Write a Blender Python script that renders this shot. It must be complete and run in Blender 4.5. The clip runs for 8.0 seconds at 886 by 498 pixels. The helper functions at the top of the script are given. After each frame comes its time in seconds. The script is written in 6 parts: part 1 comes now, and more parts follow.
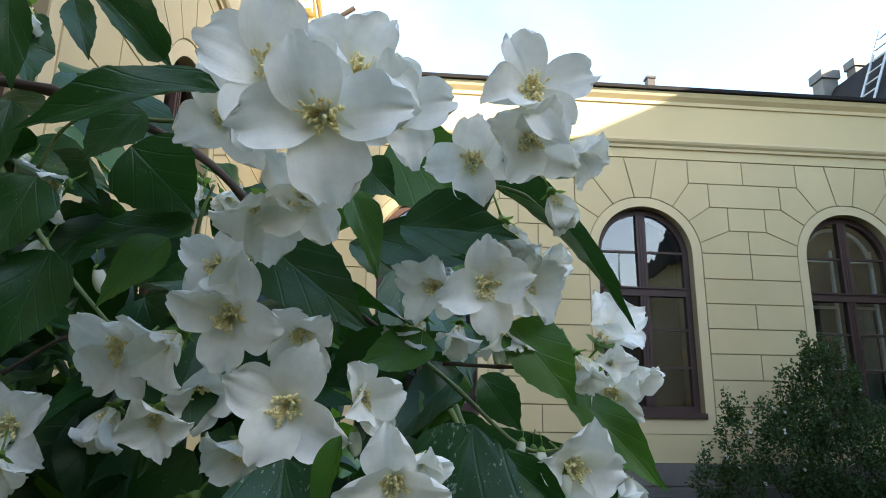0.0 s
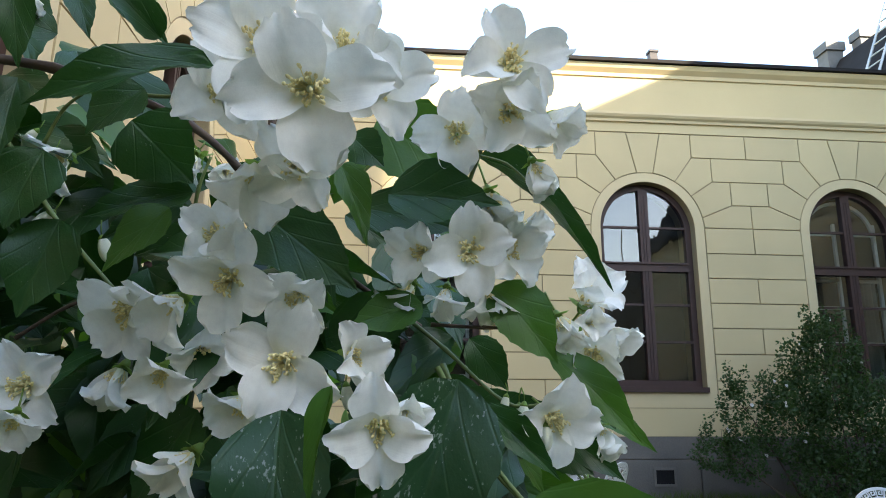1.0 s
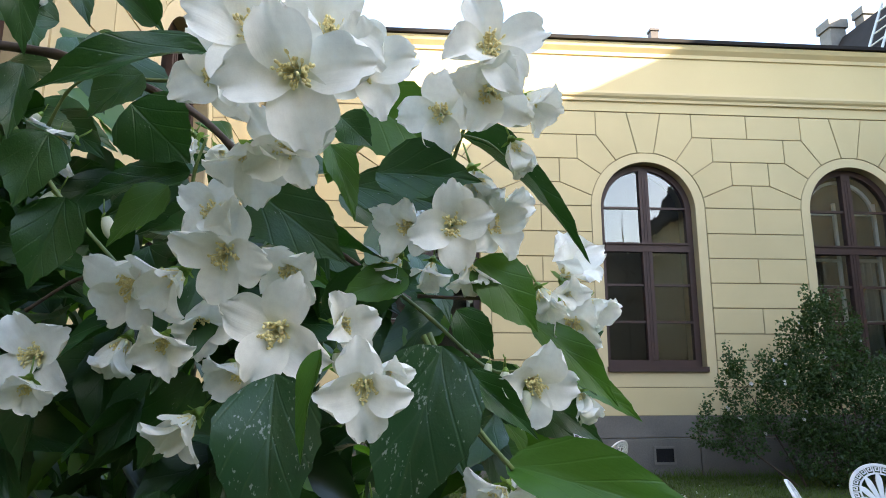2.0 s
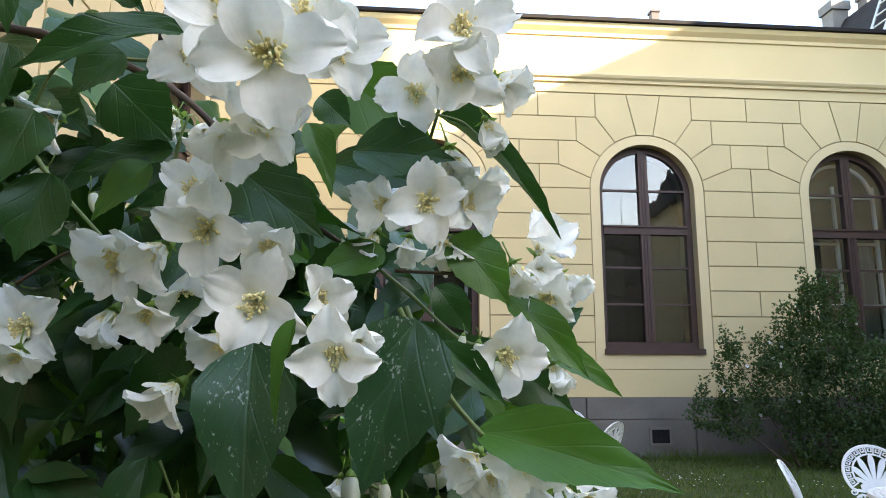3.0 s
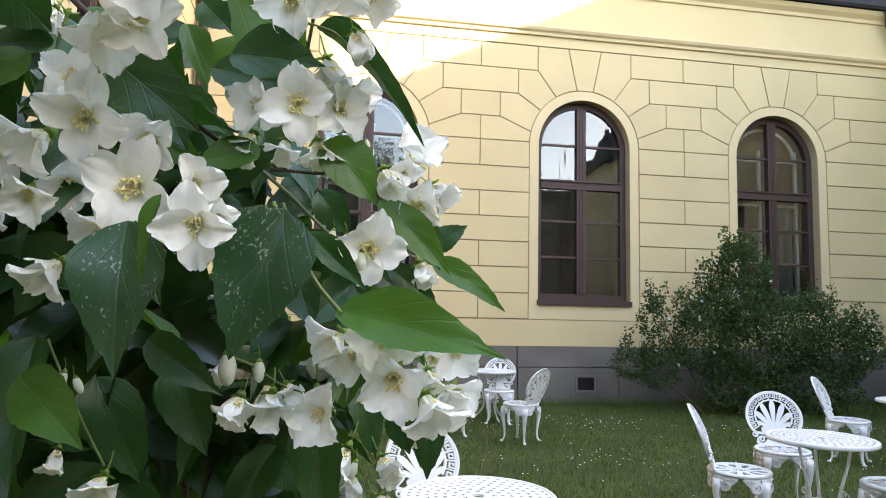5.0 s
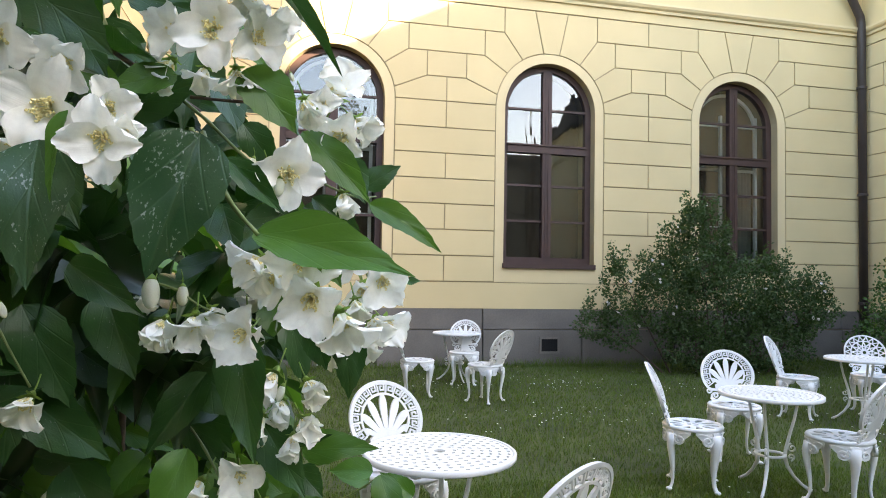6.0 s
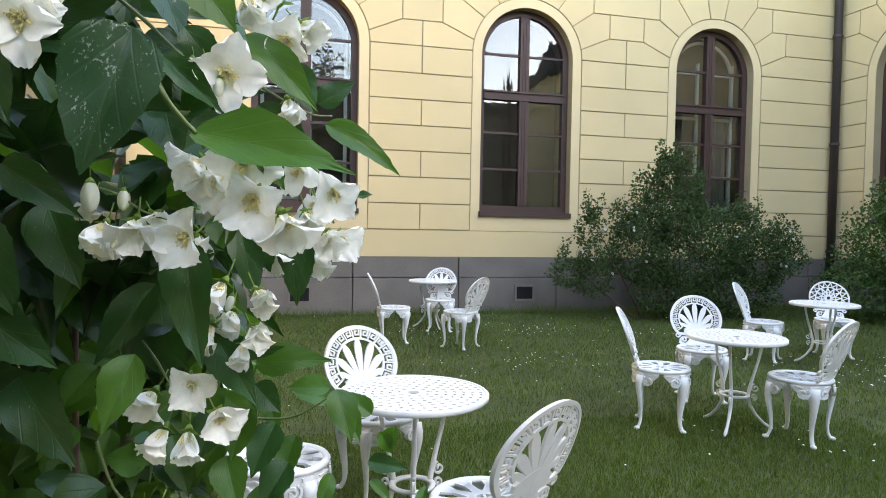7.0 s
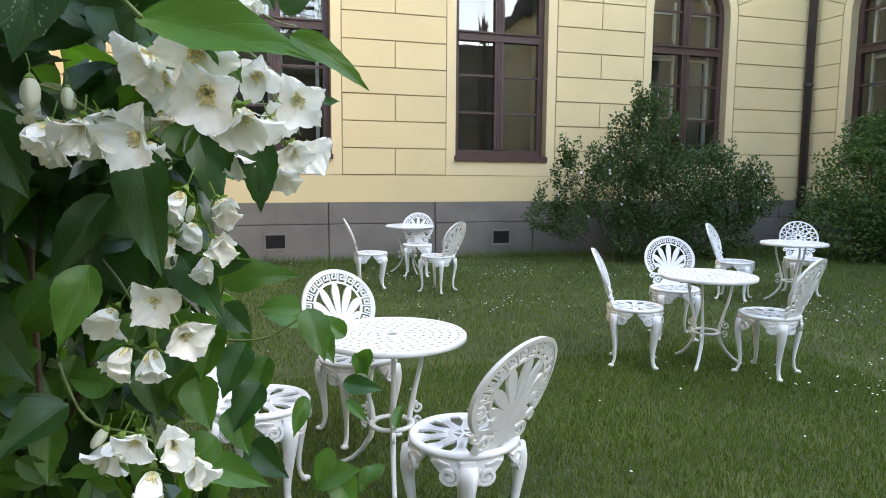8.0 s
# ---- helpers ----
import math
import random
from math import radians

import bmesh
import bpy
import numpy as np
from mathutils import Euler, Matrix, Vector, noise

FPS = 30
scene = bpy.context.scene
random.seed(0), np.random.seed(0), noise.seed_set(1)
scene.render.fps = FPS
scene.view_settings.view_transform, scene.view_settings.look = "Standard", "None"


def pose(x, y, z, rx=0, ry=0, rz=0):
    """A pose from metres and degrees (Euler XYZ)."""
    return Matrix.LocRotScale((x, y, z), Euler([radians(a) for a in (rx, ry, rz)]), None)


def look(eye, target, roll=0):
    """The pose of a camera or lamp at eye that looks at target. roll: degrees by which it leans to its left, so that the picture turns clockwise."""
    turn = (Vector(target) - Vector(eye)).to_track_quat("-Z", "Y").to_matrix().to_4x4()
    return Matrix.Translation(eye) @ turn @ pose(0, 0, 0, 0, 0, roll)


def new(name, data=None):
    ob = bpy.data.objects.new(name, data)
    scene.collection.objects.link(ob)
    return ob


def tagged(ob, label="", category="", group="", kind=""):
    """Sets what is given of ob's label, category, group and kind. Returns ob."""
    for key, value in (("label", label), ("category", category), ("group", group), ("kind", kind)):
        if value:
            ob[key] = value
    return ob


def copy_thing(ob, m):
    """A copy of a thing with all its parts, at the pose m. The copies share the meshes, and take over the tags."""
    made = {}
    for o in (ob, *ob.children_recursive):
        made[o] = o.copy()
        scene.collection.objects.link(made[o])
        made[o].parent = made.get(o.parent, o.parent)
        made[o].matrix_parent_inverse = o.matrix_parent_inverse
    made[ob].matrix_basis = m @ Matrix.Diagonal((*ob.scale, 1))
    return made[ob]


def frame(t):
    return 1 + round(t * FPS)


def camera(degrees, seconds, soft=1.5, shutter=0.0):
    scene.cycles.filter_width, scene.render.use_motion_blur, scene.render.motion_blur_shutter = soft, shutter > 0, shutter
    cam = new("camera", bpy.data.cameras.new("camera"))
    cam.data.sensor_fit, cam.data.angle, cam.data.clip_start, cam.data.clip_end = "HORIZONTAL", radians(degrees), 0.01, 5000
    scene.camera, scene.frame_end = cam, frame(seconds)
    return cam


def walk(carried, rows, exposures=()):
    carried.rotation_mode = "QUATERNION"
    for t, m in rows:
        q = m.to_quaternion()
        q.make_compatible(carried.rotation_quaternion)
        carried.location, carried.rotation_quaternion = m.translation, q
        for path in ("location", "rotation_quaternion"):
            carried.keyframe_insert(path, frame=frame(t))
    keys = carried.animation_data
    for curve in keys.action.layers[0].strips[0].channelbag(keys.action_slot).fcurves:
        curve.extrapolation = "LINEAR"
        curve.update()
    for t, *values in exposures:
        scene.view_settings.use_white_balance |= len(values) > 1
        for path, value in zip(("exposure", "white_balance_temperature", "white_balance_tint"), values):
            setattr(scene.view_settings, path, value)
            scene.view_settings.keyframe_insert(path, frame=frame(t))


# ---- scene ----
cam = camera(67.2, 8.0, soft=1.0)
PATH = [
    (0, (0.434, 0.13, 1.437), (0.602, 2.058, 1.942), 0.8),
    (0.5, (0.439, 0.126, 1.432), (0.604, 2.062, 1.905), 0.7),
    (1, (0.439, 0.118, 1.43), (0.601, 2.062, 1.87), 0.3),
    (1.5, (0.441, 0.111, 1.426), (0.601, 2.061, 1.84), -0.1),
    (3, (0.453, 0.095, 1.42), (0.617, 2.059, 1.755), 0.1),
    (3.5, (0.458, 0.092, 1.413), (0.635, 2.06, 1.727), 0.5),
    (4, (0.459, 0.082, 1.409), (0.656, 2.053, 1.692), 0.9),
    (4.5, (0.468, 0.07, 1.398), (0.738, 2.037, 1.642), 1.1),
    (5, (0.482, 0.063, 1.394), (0.828, 2.024, 1.584), 1.2),
    (5.2, (0.486, 0.062, 1.389), (0.868, 2.017, 1.569), 1.1),
    (6.5, (0.513, 0.041, 1.367), (0.979, 1.986, 1.374), 1.1),
    (7, (0.519, 0.044, 1.354), (1.033, 1.976, 1.291), 1.0),
    (7.5, (0.525, 0.054, 1.344), (1.083, 1.97, 1.209), 0.5),
    (8, (0.525, 0.055, 1.332), (1.104, 1.956, 1.11), 0.4),
]
EXPOSURES = [(0.0, 2.75, 6900, 6), (1.5, 3.12, 7250, 9), (3.5, 3.47, 7750, 12), (5.0, 3.62, 8000, 14), (6.5, 3.73, 8050, 13), (8.0, 3.85, 8050, 12)]
walk(cam, [(t, look(eye, target, roll)) for t, eye, target, roll in PATH], EXPOSURES)

# ---- world, sun, exposure ----
SUN = Vector((1.0, -0.6, 0.49)).normalized()
world = bpy.data.worlds.new("world")
scene.world = world
world.use_nodes = True
wn = world.node_tree.nodes
sky = wn.new("ShaderNodeTexSky")
sky.sky_type, sky.sun_disc = "NISHITA", False
sky.sun_elevation, sky.sun_rotation = math.asin(SUN.z), math.atan2(SUN.x, SUN.y)
sky.air_density, sky.dust_density, sky.ozone_density = 1.0, 1.1, 1.9
# thin clouds drawn over the whole sky
tc = wn.new("ShaderNodeTexCoord")
cn = wn.new("ShaderNodeTexNoise")
cn.inputs["Scale"].default_value, cn.inputs["Detail"].default_value = 2.6, 6.0
cr = wn.new("ShaderNodeValToRGB")
cr.color_ramp.elements[0].position, cr.color_ramp.elements[1].position = 0.48, 0.86
cm = wn.new("ShaderNodeMixRGB")
cm.inputs[2].default_value = (6.5, 6.8, 7.1, 1)
ml = wn.new("ShaderNodeMath")
ml.operation, ml.inputs[1].default_value = "MULTIPLY", 0.11
wl = world.node_tree.links
wl.new(tc.outputs["Generated"], cn.inputs["Vector"])
wl.new(cn.outputs["Fac"], cr.inputs["Fac"])
wl.new(cr.outputs["Color"], ml.inputs[0])
wl.new(ml.outputs[0], cm.inputs[0])
wl.new(sky.outputs["Color"], cm.inputs[1])
wl.new(cm.outputs[0], wn["Background"].inputs["Color"])
wn["Background"].inputs["Strength"].default_value = 0.14
sun_data = bpy.data.lights.new("sun", "SUN")
sun_data.energy, sun_data.angle, sun_data.color = 4.0, radians(0.5), (1.0, 0.9, 0.74)
sun = new("sun", sun_data)
sun.matrix_world = look(SUN * 60, (0, 0, 0))


# ---- materials ----
def mat(name, base, rough=0.6, vary=0.15, scale=8.0, fine=120.0, bump=0.15, dist=0.004, metal=0.0, rnd=0.0, sheen=0.0, spec=0.5, trans=0.0, coat=0.0):
    """Procedural surface: base colour varied by a broad and a fine noise, with fine relief."""
    m = bpy.data.materials.new(name)
    m.use_nodes = True
    nt, ln = m.node_tree.nodes, m.node_tree.links
    b = nt["Principled BSDF"]
    co = nt.new("ShaderNodeTexCoord")
    n1, n2 = nt.new("ShaderNodeTexNoise"), nt.new("ShaderNodeTexNoise")
    n1.inputs["Scale"].default_value, n1.inputs["Detail"].default_value = scale, 5
    n2.inputs["Scale"].default_value, n2.inputs["Detail"].default_value = fine, 3
    ln.new(co.outputs["Object"], n1.inputs["Vector"])
    ln.new(co.outputs["Object"], n2.inputs["Vector"])
    add = nt.new("ShaderNodeMath")
    add.operation = "ADD"
    ln.new(n1.outputs["Fac"], add.inputs[0])
    half = nt.new("ShaderNodeMath")
    half.operation, half.inputs[1].default_value = "MULTIPLY", 0.5
    ln.new(n2.outputs["Fac"], half.inputs[0])
    ln.new(half.outputs[0], add.inputs[1])
    hsv = nt.new("ShaderNodeHueSaturation")
    hsv.inputs["Color"].default_value = (*base, 1)
    mr = nt.new("ShaderNodeMapRange")
    mr.inputs[1].default_value, mr.inputs[2].default_value = 0.45, 1.05
    mr.inputs[3].default_value, mr.inputs[4].default_value = 1 - vary, 1 + vary
    ln.new(add.outputs[0], mr.inputs[0])
    val = mr.outputs[0]
    if rnd:
        oi = nt.new("ShaderNodeObjectInfo")
        r2 = nt.new("ShaderNodeMapRange")
        r2.inputs[3].default_value, r2.inputs[4].default_value = 1 - rnd, 1 + rnd
        ln.new(oi.outputs["Random"], r2.inputs[0])
        mu = nt.new("ShaderNodeMath")
        mu.operation = "MULTIPLY"
        ln.new(val, mu.inputs[0])
        ln.new(r2.outputs[0], mu.inputs[1])
        val = mu.outputs[0]
    ln.new(val, hsv.inputs["Value"])
    ln.new(hsv.outputs[0], b.inputs["Base Color"])
    b.inputs["Roughness"].default_value = rough
    b.inputs["Metallic"].default_value = metal
    b.inputs["Specular IOR Level"].default_value = spec
    b.inputs["Coat Weight"].default_value = coat
    if bump:
        bp = nt.new("ShaderNodeBump")
        bp.inputs["Strength"].default_value, bp.inputs["Distance"].default_value = bump, dist
        ln.new(add.outputs[0], bp.inputs["Height"])
        ln.new(bp.outputs[0], b.inputs["Normal"])
    return m


def leafy(name, base, back, rough=0.35, island=0.25, scale=30.0, fine=400.0, spots=0.0, through_light=0.35):
    """Leaf or petal: glossy front with light passing through the blade, varied from leaf to leaf."""
    m = mat(name, base, rough, 0.12, scale, fine, 0.25, 0.0006)
    nt, ln = m.node_tree.nodes, m.node_tree.links
    b = nt["Principled BSDF"]
    hsv = b.inputs["Base Color"].links[0].from_node
    src = hsv.inputs["Value"].links[0].from_socket
    oi, ge = nt.new("ShaderNodeObjectInfo"), nt.new("ShaderNodeNewGeometry")
    ad = nt.new("ShaderNodeMath")
    ad.operation = "ADD"
    ln.new(oi.outputs["Random"], ad.inputs[0])
    ln.new(ge.outputs["Random Per Island"], ad.inputs[1])
    r2 = nt.new("ShaderNodeMapRange")
    r2.inputs[1].default_value, r2.inputs[2].default_value = 0, 2
    r2.inputs[3].default_value, r2.inputs[4].default_value = 1 - island, 1 + island
    ln.new(ad.outputs[0], r2.inputs[0])
    mu = nt.new("ShaderNodeMath")
    mu.operation = "MULTIPLY"
    ln.new(src, mu.inputs[0])
    ln.new(r2.outputs[0], mu.inputs[1])
    ln.new(mu.outputs[0], hsv.inputs["Value"])
    tr = nt.new("ShaderNodeBsdfTranslucent")
    tr.inputs["Color"].default_value = (*back, 1)
    mix = nt.new("ShaderNodeMixShader")
    mix.inputs[0].default_value = through_light
    ln.new(b.outputs[0], mix.inputs[1])
    ln.new(tr.outputs[0], mix.inputs[2])
    ln.new(mix.outputs[0], nt["Material Output"].inputs["Surface"])
    if spots:
        co = nt.new("ShaderNodeTexCoord")
        vo = nt.new("ShaderNodeTexNoise")
        vo.inputs["Scale"].default_value, vo.inputs["Detail"].default_value = 34, 5
        ln.new(co.outputs["Object"], vo.inputs["Vector"])
        rp = nt.new("ShaderNodeMapRange")
        rp.inputs[1].default_value, rp.inputs[2].default_value, rp.inputs[4].default_value = spots, spots + 0.08, 0.5
        broad, gain, less = nt.new("ShaderNodeTexNoise"), nt.new("ShaderNodeMath"), nt.new("ShaderNodeMath")
        broad.inputs["Scale"].default_value = 4.5
        ln.new(co.outputs["Object"], broad.inputs["Vector"])
        gain.operation, gain.inputs[1].default_value, gain.inputs[2].default_value = "MULTIPLY_ADD", 0.55, -0.30
        ln.new(broad.outputs["Fac"], gain.inputs[0])
        less.operation = "ADD"
        ln.new(gain.outputs[0], less.inputs[0])
        ln.new(vo.outputs["Fac"], less.inputs[1])
        ln.new(less.outputs[0], rp.inputs[0])
        mc = nt.new("ShaderNodeMixRGB")
        mc.inputs[2].default_value = (0.45, 0.5, 0.45, 1)
        ln.new(rp.outputs[0], mc.inputs[0])
        ln.new(hsv.outputs[0], mc.inputs[1])
        ln.new(mc.outputs[0], b.inputs["Base Color"])
    return m


def glass_mat(name, tint=(0.9, 0.93, 0.92), ior=2.0):
    m = bpy.data.materials.new(name)
    m.use_nodes = True
    nt, ln = m.node_tree.nodes, m.node_tree.links
    nt.remove(nt["Principled BSDF"])
    gl, tr, fr, mx = nt.new("ShaderNodeBsdfGlossy"), nt.new("ShaderNodeBsdfTransparent"), nt.new("ShaderNodeFresnel"), nt.new("ShaderNodeMixShader")
    gl.inputs["Roughness"].default_value = 0.01
    tr.inputs["Color"].default_value = (*tint, 1)
    fr.inputs["IOR"].default_value = ior
    no, bp = nt.new("ShaderNodeTexNoise"), nt.new("ShaderNodeBump")
    no.inputs["Scale"].default_value = 2.0
    bp.inputs["Strength"].default_value, bp.inputs["Distance"].default_value = 0.12, 0.02
    ln.new(no.outputs["Fac"], bp.inputs["Height"])
    ln.new(bp.outputs[0], gl.inputs["Normal"])
    ln.new(fr.outputs[0], mx.inputs[0])
    ln.new(tr.outputs[0], mx.inputs[1])
    ln.new(gl.outputs[0], mx.inputs[2])
    ln.new(mx.outputs[0], nt["Material Output"].inputs["Surface"])
    return m


M_STUCCO = mat("cream_stucco", (0.57, 0.44, 0.24), 0.85, 0.05, 1.2, 160, 0.25, 0.003)
M_BLOCK = mat("cream_stucco_block", (0.57, 0.44, 0.24), 0.85, 0.06, 1.6, 170, 0.3, 0.003, rnd=0.03)
M_JOINT = mat("stucco_joint", (0.33, 0.25, 0.14), 0.9, 0.1, 3, 120, 0.2, 0.003)
M_TRIM = mat("cream_trim", (0.60, 0.465, 0.265), 0.8, 0.05, 1.5, 140, 0.2, 0.002)
M_PLINTH = mat("grey_limestone", (0.145, 0.125, 0.108), 0.9, 0.25, 2.2, 60, 0.5, 0.01, rnd=0.1)
M_FRAME = mat("brown_window_paint", (0.05, 0.021, 0.015), 0.6, 0.2, 6, 80, 0.2, 0.002)
M_INNER = mat("white_window_paint", (0.72, 0.71, 0.66), 0.5, 0.08, 6, 90, 0.1, 0.002)
M_METAL = mat("dark_roof_metal", (0.018, 0.016, 0.016), 0.85, 0.25, 3, 50, 0.3, 0.004, spec=0.12)
M_PIPE = mat("brown_downpipe", (0.035, 0.024, 0.022), 0.5, 0.2, 5, 60, 0.2, 0.003)
# room walls: the lack of light indoors is put into this dark colour
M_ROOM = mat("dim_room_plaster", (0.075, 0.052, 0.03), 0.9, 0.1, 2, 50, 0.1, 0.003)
M_CURTAIN = mat("white_curtain", (0.75, 0.74, 0.70), 0.9, 0.06, 8, 200, 0.2, 0.002)
M_CHIM = mat("grey_chimney", (0.11, 0.105, 0.10), 0.7, 0.25, 6, 60, 0.3, 0.005)
M_ALU = mat("grey_ladder_metal", (0.45, 0.45, 0.44), 0.5, 0.1, 6, 60, 0.2, 0.002, metal=0.6)
M_GLASS = glass_mat("window_glass")
M_SOIL = mat("lawn_soil", (0.042, 0.054, 0.010), 0.95, 0.45, 1.4, 40, 0.8, 0.02)
M_GRASS = leafy("grass_blade", (0.062, 0.102, 0.010), (0.12, 0.20, 0.012), 0.55, 0.5, 1.2, 60)
M_DAISY = mat("daisy_white", (0.8, 0.8, 0.75), 0.7, 0.1, 20, 200, 0.1, 0.001)
M_WHITE = mat("white_painted_metal", (0.66, 0.655, 0.64), 0.42, 0.06, 14, 160, 0.3, 0.0015, rnd=0.03)


def veined(m, turns=3.4, slope=1.15, amount=0.35):
    """Adds a midrib and arched side veins to a leaf blade that runs along its own x axis."""
    nt, ln = m.node_tree.nodes, m.node_tree.links
    b = nt["Principled BSDF"]
    def calc(op, a, c=None):
        n = nt.new("ShaderNodeMath")
        n.operation = op
        for i, v in enumerate((a, c)):
            if v is None:
                continue
            if isinstance(v, (int, float)):
                n.inputs[i].default_value = v
            else:
                ln.new(v, n.inputs[i])
        return n.outputs[0]
    co, sp = nt.new("ShaderNodeTexCoord"), nt.new("ShaderNodeSeparateXYZ")
    ln.new(co.outputs["Object"], sp.inputs[0])
    ay = calc("ABSOLUTE", sp.outputs["Y"])
    t = calc("MULTIPLY", calc("SUBTRACT", sp.outputs["X"], calc("MULTIPLY", calc("POWER", ay, 0.8), slope)), turns)
    dist = calc("ABSOLUTE", calc("SUBTRACT", calc("FRACT", t), 0.5))
    side = calc("SUBTRACT", 1.0, calc("MINIMUM", calc("MULTIPLY", calc("SUBTRACT", 0.5, dist), 14.0), 1.0))
    rib = calc("SUBTRACT", 1.0, calc("MINIMUM", calc("MULTIPLY", ay, 45.0), 1.0))
    vein = calc("MAXIMUM", calc("MULTIPLY", side, 0.6), rib)
    old = b.inputs["Base Color"].links[0].from_socket
    mx = nt.new("ShaderNodeMixRGB")
    mx.inputs[2].default_value = (0.16, 0.26, 0.10, 1)
    ln.new(calc("MULTIPLY", vein, amount), mx.inputs[0])
    ln.new(old, mx.inputs[1])
    ln.new(mx.outputs[0], b.inputs["Base Color"])
    bp = nt.new("ShaderNodeBump")
    bp.inputs["Strength"].default_value, bp.inputs["Distance"].default_value, bp.invert = 0.3, 0.0008, True
    ln.new(vein, bp.inputs["Height"])
    ln.new(b.inputs["Normal"].links[0].from_socket, bp.inputs["Normal"])
    ln.new(bp.outputs[0], b.inputs["Normal"])
    b.inputs["Specular IOR Level"].default_value = 0.35
    return m


M_LEAF = veined(leafy("mock_orange_leaf", (0.019, 0.064, 0.015), (0.04, 0.14, 0.012), 0.38, 0.4, 5, 40, spots=0.72, through_light=0.18), amount=0.09)
M_LEAFSPOT = veined(leafy("mock_orange_spotted_leaf", (0.018, 0.060, 0.022), (0.03, 0.11, 0.01), 0.38, 0.2, 5, 40, spots=0.625, through_light=0.15), amount=0.09)
M_LEAF2 = veined(leafy("mock_orange_young_leaf", (0.044, 0.12, 0.016), (0.10, 0.26, 0.02), 0.4, 0.35, 5, 40, through_light=0.3), amount=0.16)
# inner leaves: shade deep in the bush is put into the darker green
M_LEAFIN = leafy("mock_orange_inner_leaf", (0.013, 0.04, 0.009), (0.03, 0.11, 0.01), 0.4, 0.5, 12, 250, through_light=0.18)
M_LEAFIN2 = leafy("mock_orange_inner_young_leaf", (0.06, 0.14, 0.02), (0.12, 0.3, 0.02), 0.42, 0.5, 12, 250, through_light=0.3)
M_PETAL = leafy("white_petal", (0.97, 0.965, 0.92), (0.95, 0.94, 0.84), 0.55, 0.02, 6, 60, through_light=0.3)


def tinted_base(m, tint):
    """Petals are greenish yellow close to the flower's heart."""
    nt, ln = m.node_tree.nodes, m.node_tree.links
    b = nt["Principled BSDF"]
    co, sp, mr, mx = nt.new("ShaderNodeTexCoord"), nt.new("ShaderNodeSeparateXYZ"), nt.new("ShaderNodeMapRange"), nt.new("ShaderNodeMixRGB")
    ln.new(co.outputs["Object"], sp.inputs[0])
    ln.new(sp.outputs["X"], mr.inputs[0])
    mr.inputs[1].default_value, mr.inputs[2].default_value, mr.inputs[3].default_value, mr.inputs[4].default_value = 0.05, 0.30, 0.6, 0.0
    mx.inputs[2].default_value = (*tint, 1)
    ln.new(mr.outputs[0], mx.inputs[0])
    ln.new(b.inputs["Base Color"].links[0].from_socket, mx.inputs[1])
    ln.new(mx.outputs[0], b.inputs["Base Color"])
    wv, bp = nt.new("ShaderNodeTexNoise"), nt.new("ShaderNodeBump")
    mp = nt.new("ShaderNodeMapping")
    mp.inputs["Scale"].default_value = (2.0, 26.0, 2.0)
    ln.new(co.outputs["Object"], mp.inputs[0])
    ln.new(mp.outputs[0], wv.inputs["Vector"])
    wv.inputs["Scale"].default_value = 1.0
    bp.inputs["Strength"].default_value, bp.inputs["Distance"].default_value = 0.14, 0.0008
    ln.new(wv.outputs["Fac"], bp.inputs["Height"])
    ln.new(bp.outputs[0], b.inputs["Normal"])


tinted_base(M_PETAL, (0.86, 0.87, 0.60))
M_STAMEN = mat("yellow_stamen", (0.95, 0.82, 0.44), 0.7, 0.2, 30, 90, 0.2, 0.0004)
M_CALYX = leafy("green_calyx", (0.20, 0.32, 0.06), (0.2, 0.35, 0.05), 0.45, 0.2, 60, 500)
M_BUD = leafy("cream_bud", (0.84, 0.85, 0.70), (0.6, 0.65, 0.4), 0.5, 0.1, 60, 500)
M_TWIG = mat("brown_twig", (0.075, 0.048, 0.032), 0.8, 0.35, 60, 500, 0.6, 0.001)
M_STEM = mat("green_stem", (0.13, 0.18, 0.05), 0.55, 0.2, 60, 500, 0.3, 0.0006)
M_ROSELEAF = leafy("rose_leaf", (0.044, 0.086, 0.022), (0.07, 0.15, 0.02), 0.5, 0.5, 3, 60)
M_ROSELEAF2 = leafy("bright_shrub_leaf", (0.05, 0.105, 0.02), (0.07, 0.17, 0.02), 0.5, 0.45, 3, 60)
M_ROSE = leafy("white_rose_petal", (0.8, 0.78, 0.74), (0.7, 0.65, 0.6), 0.5, 0.05)
M_PINK = leafy("pink_rose_petal", (0.6, 0.16, 0.16), (0.6, 0.2, 0.2), 0.5, 0.1)
M_TREELEAF = leafy("tree_leaf", (0.03, 0.06, 0.02), (0.05, 0.1, 0.02), 0.5, 0.5, 2, 40)
# render of the added walls, dark so that the panes mirror little light
M_FAR = mat("far_render", (0.15, 0.125, 0.095), 0.9, 0.15, 0.7, 20, 0.2, 0.01)


# ---- mesh helpers ----
def mesh_of(name, bm, material, smooth=False):
    me = bpy.data.meshes.new(name)
    bm.normal_update()
    bm.to_mesh(me)
    bm.free()
    me.materials.append(material)
    if smooth:
        me.shade_smooth()
    return me


def part(name, bm, material, parent=None, label="", smooth=False):
    me = bm if isinstance(bm, bpy.types.Mesh) else mesh_of(name, bm, material, smooth)
    ob = new(name, me)
    if parent is not None:
        ob.parent = parent
    if label:
        tagged(ob, label)
    return ob


def thing(name, label, category, group="", kind="", at=None):
    ob = new(name)
    if at is not None:
        ob.matrix_world = at
    return tagged(ob, label, category, group, kind)


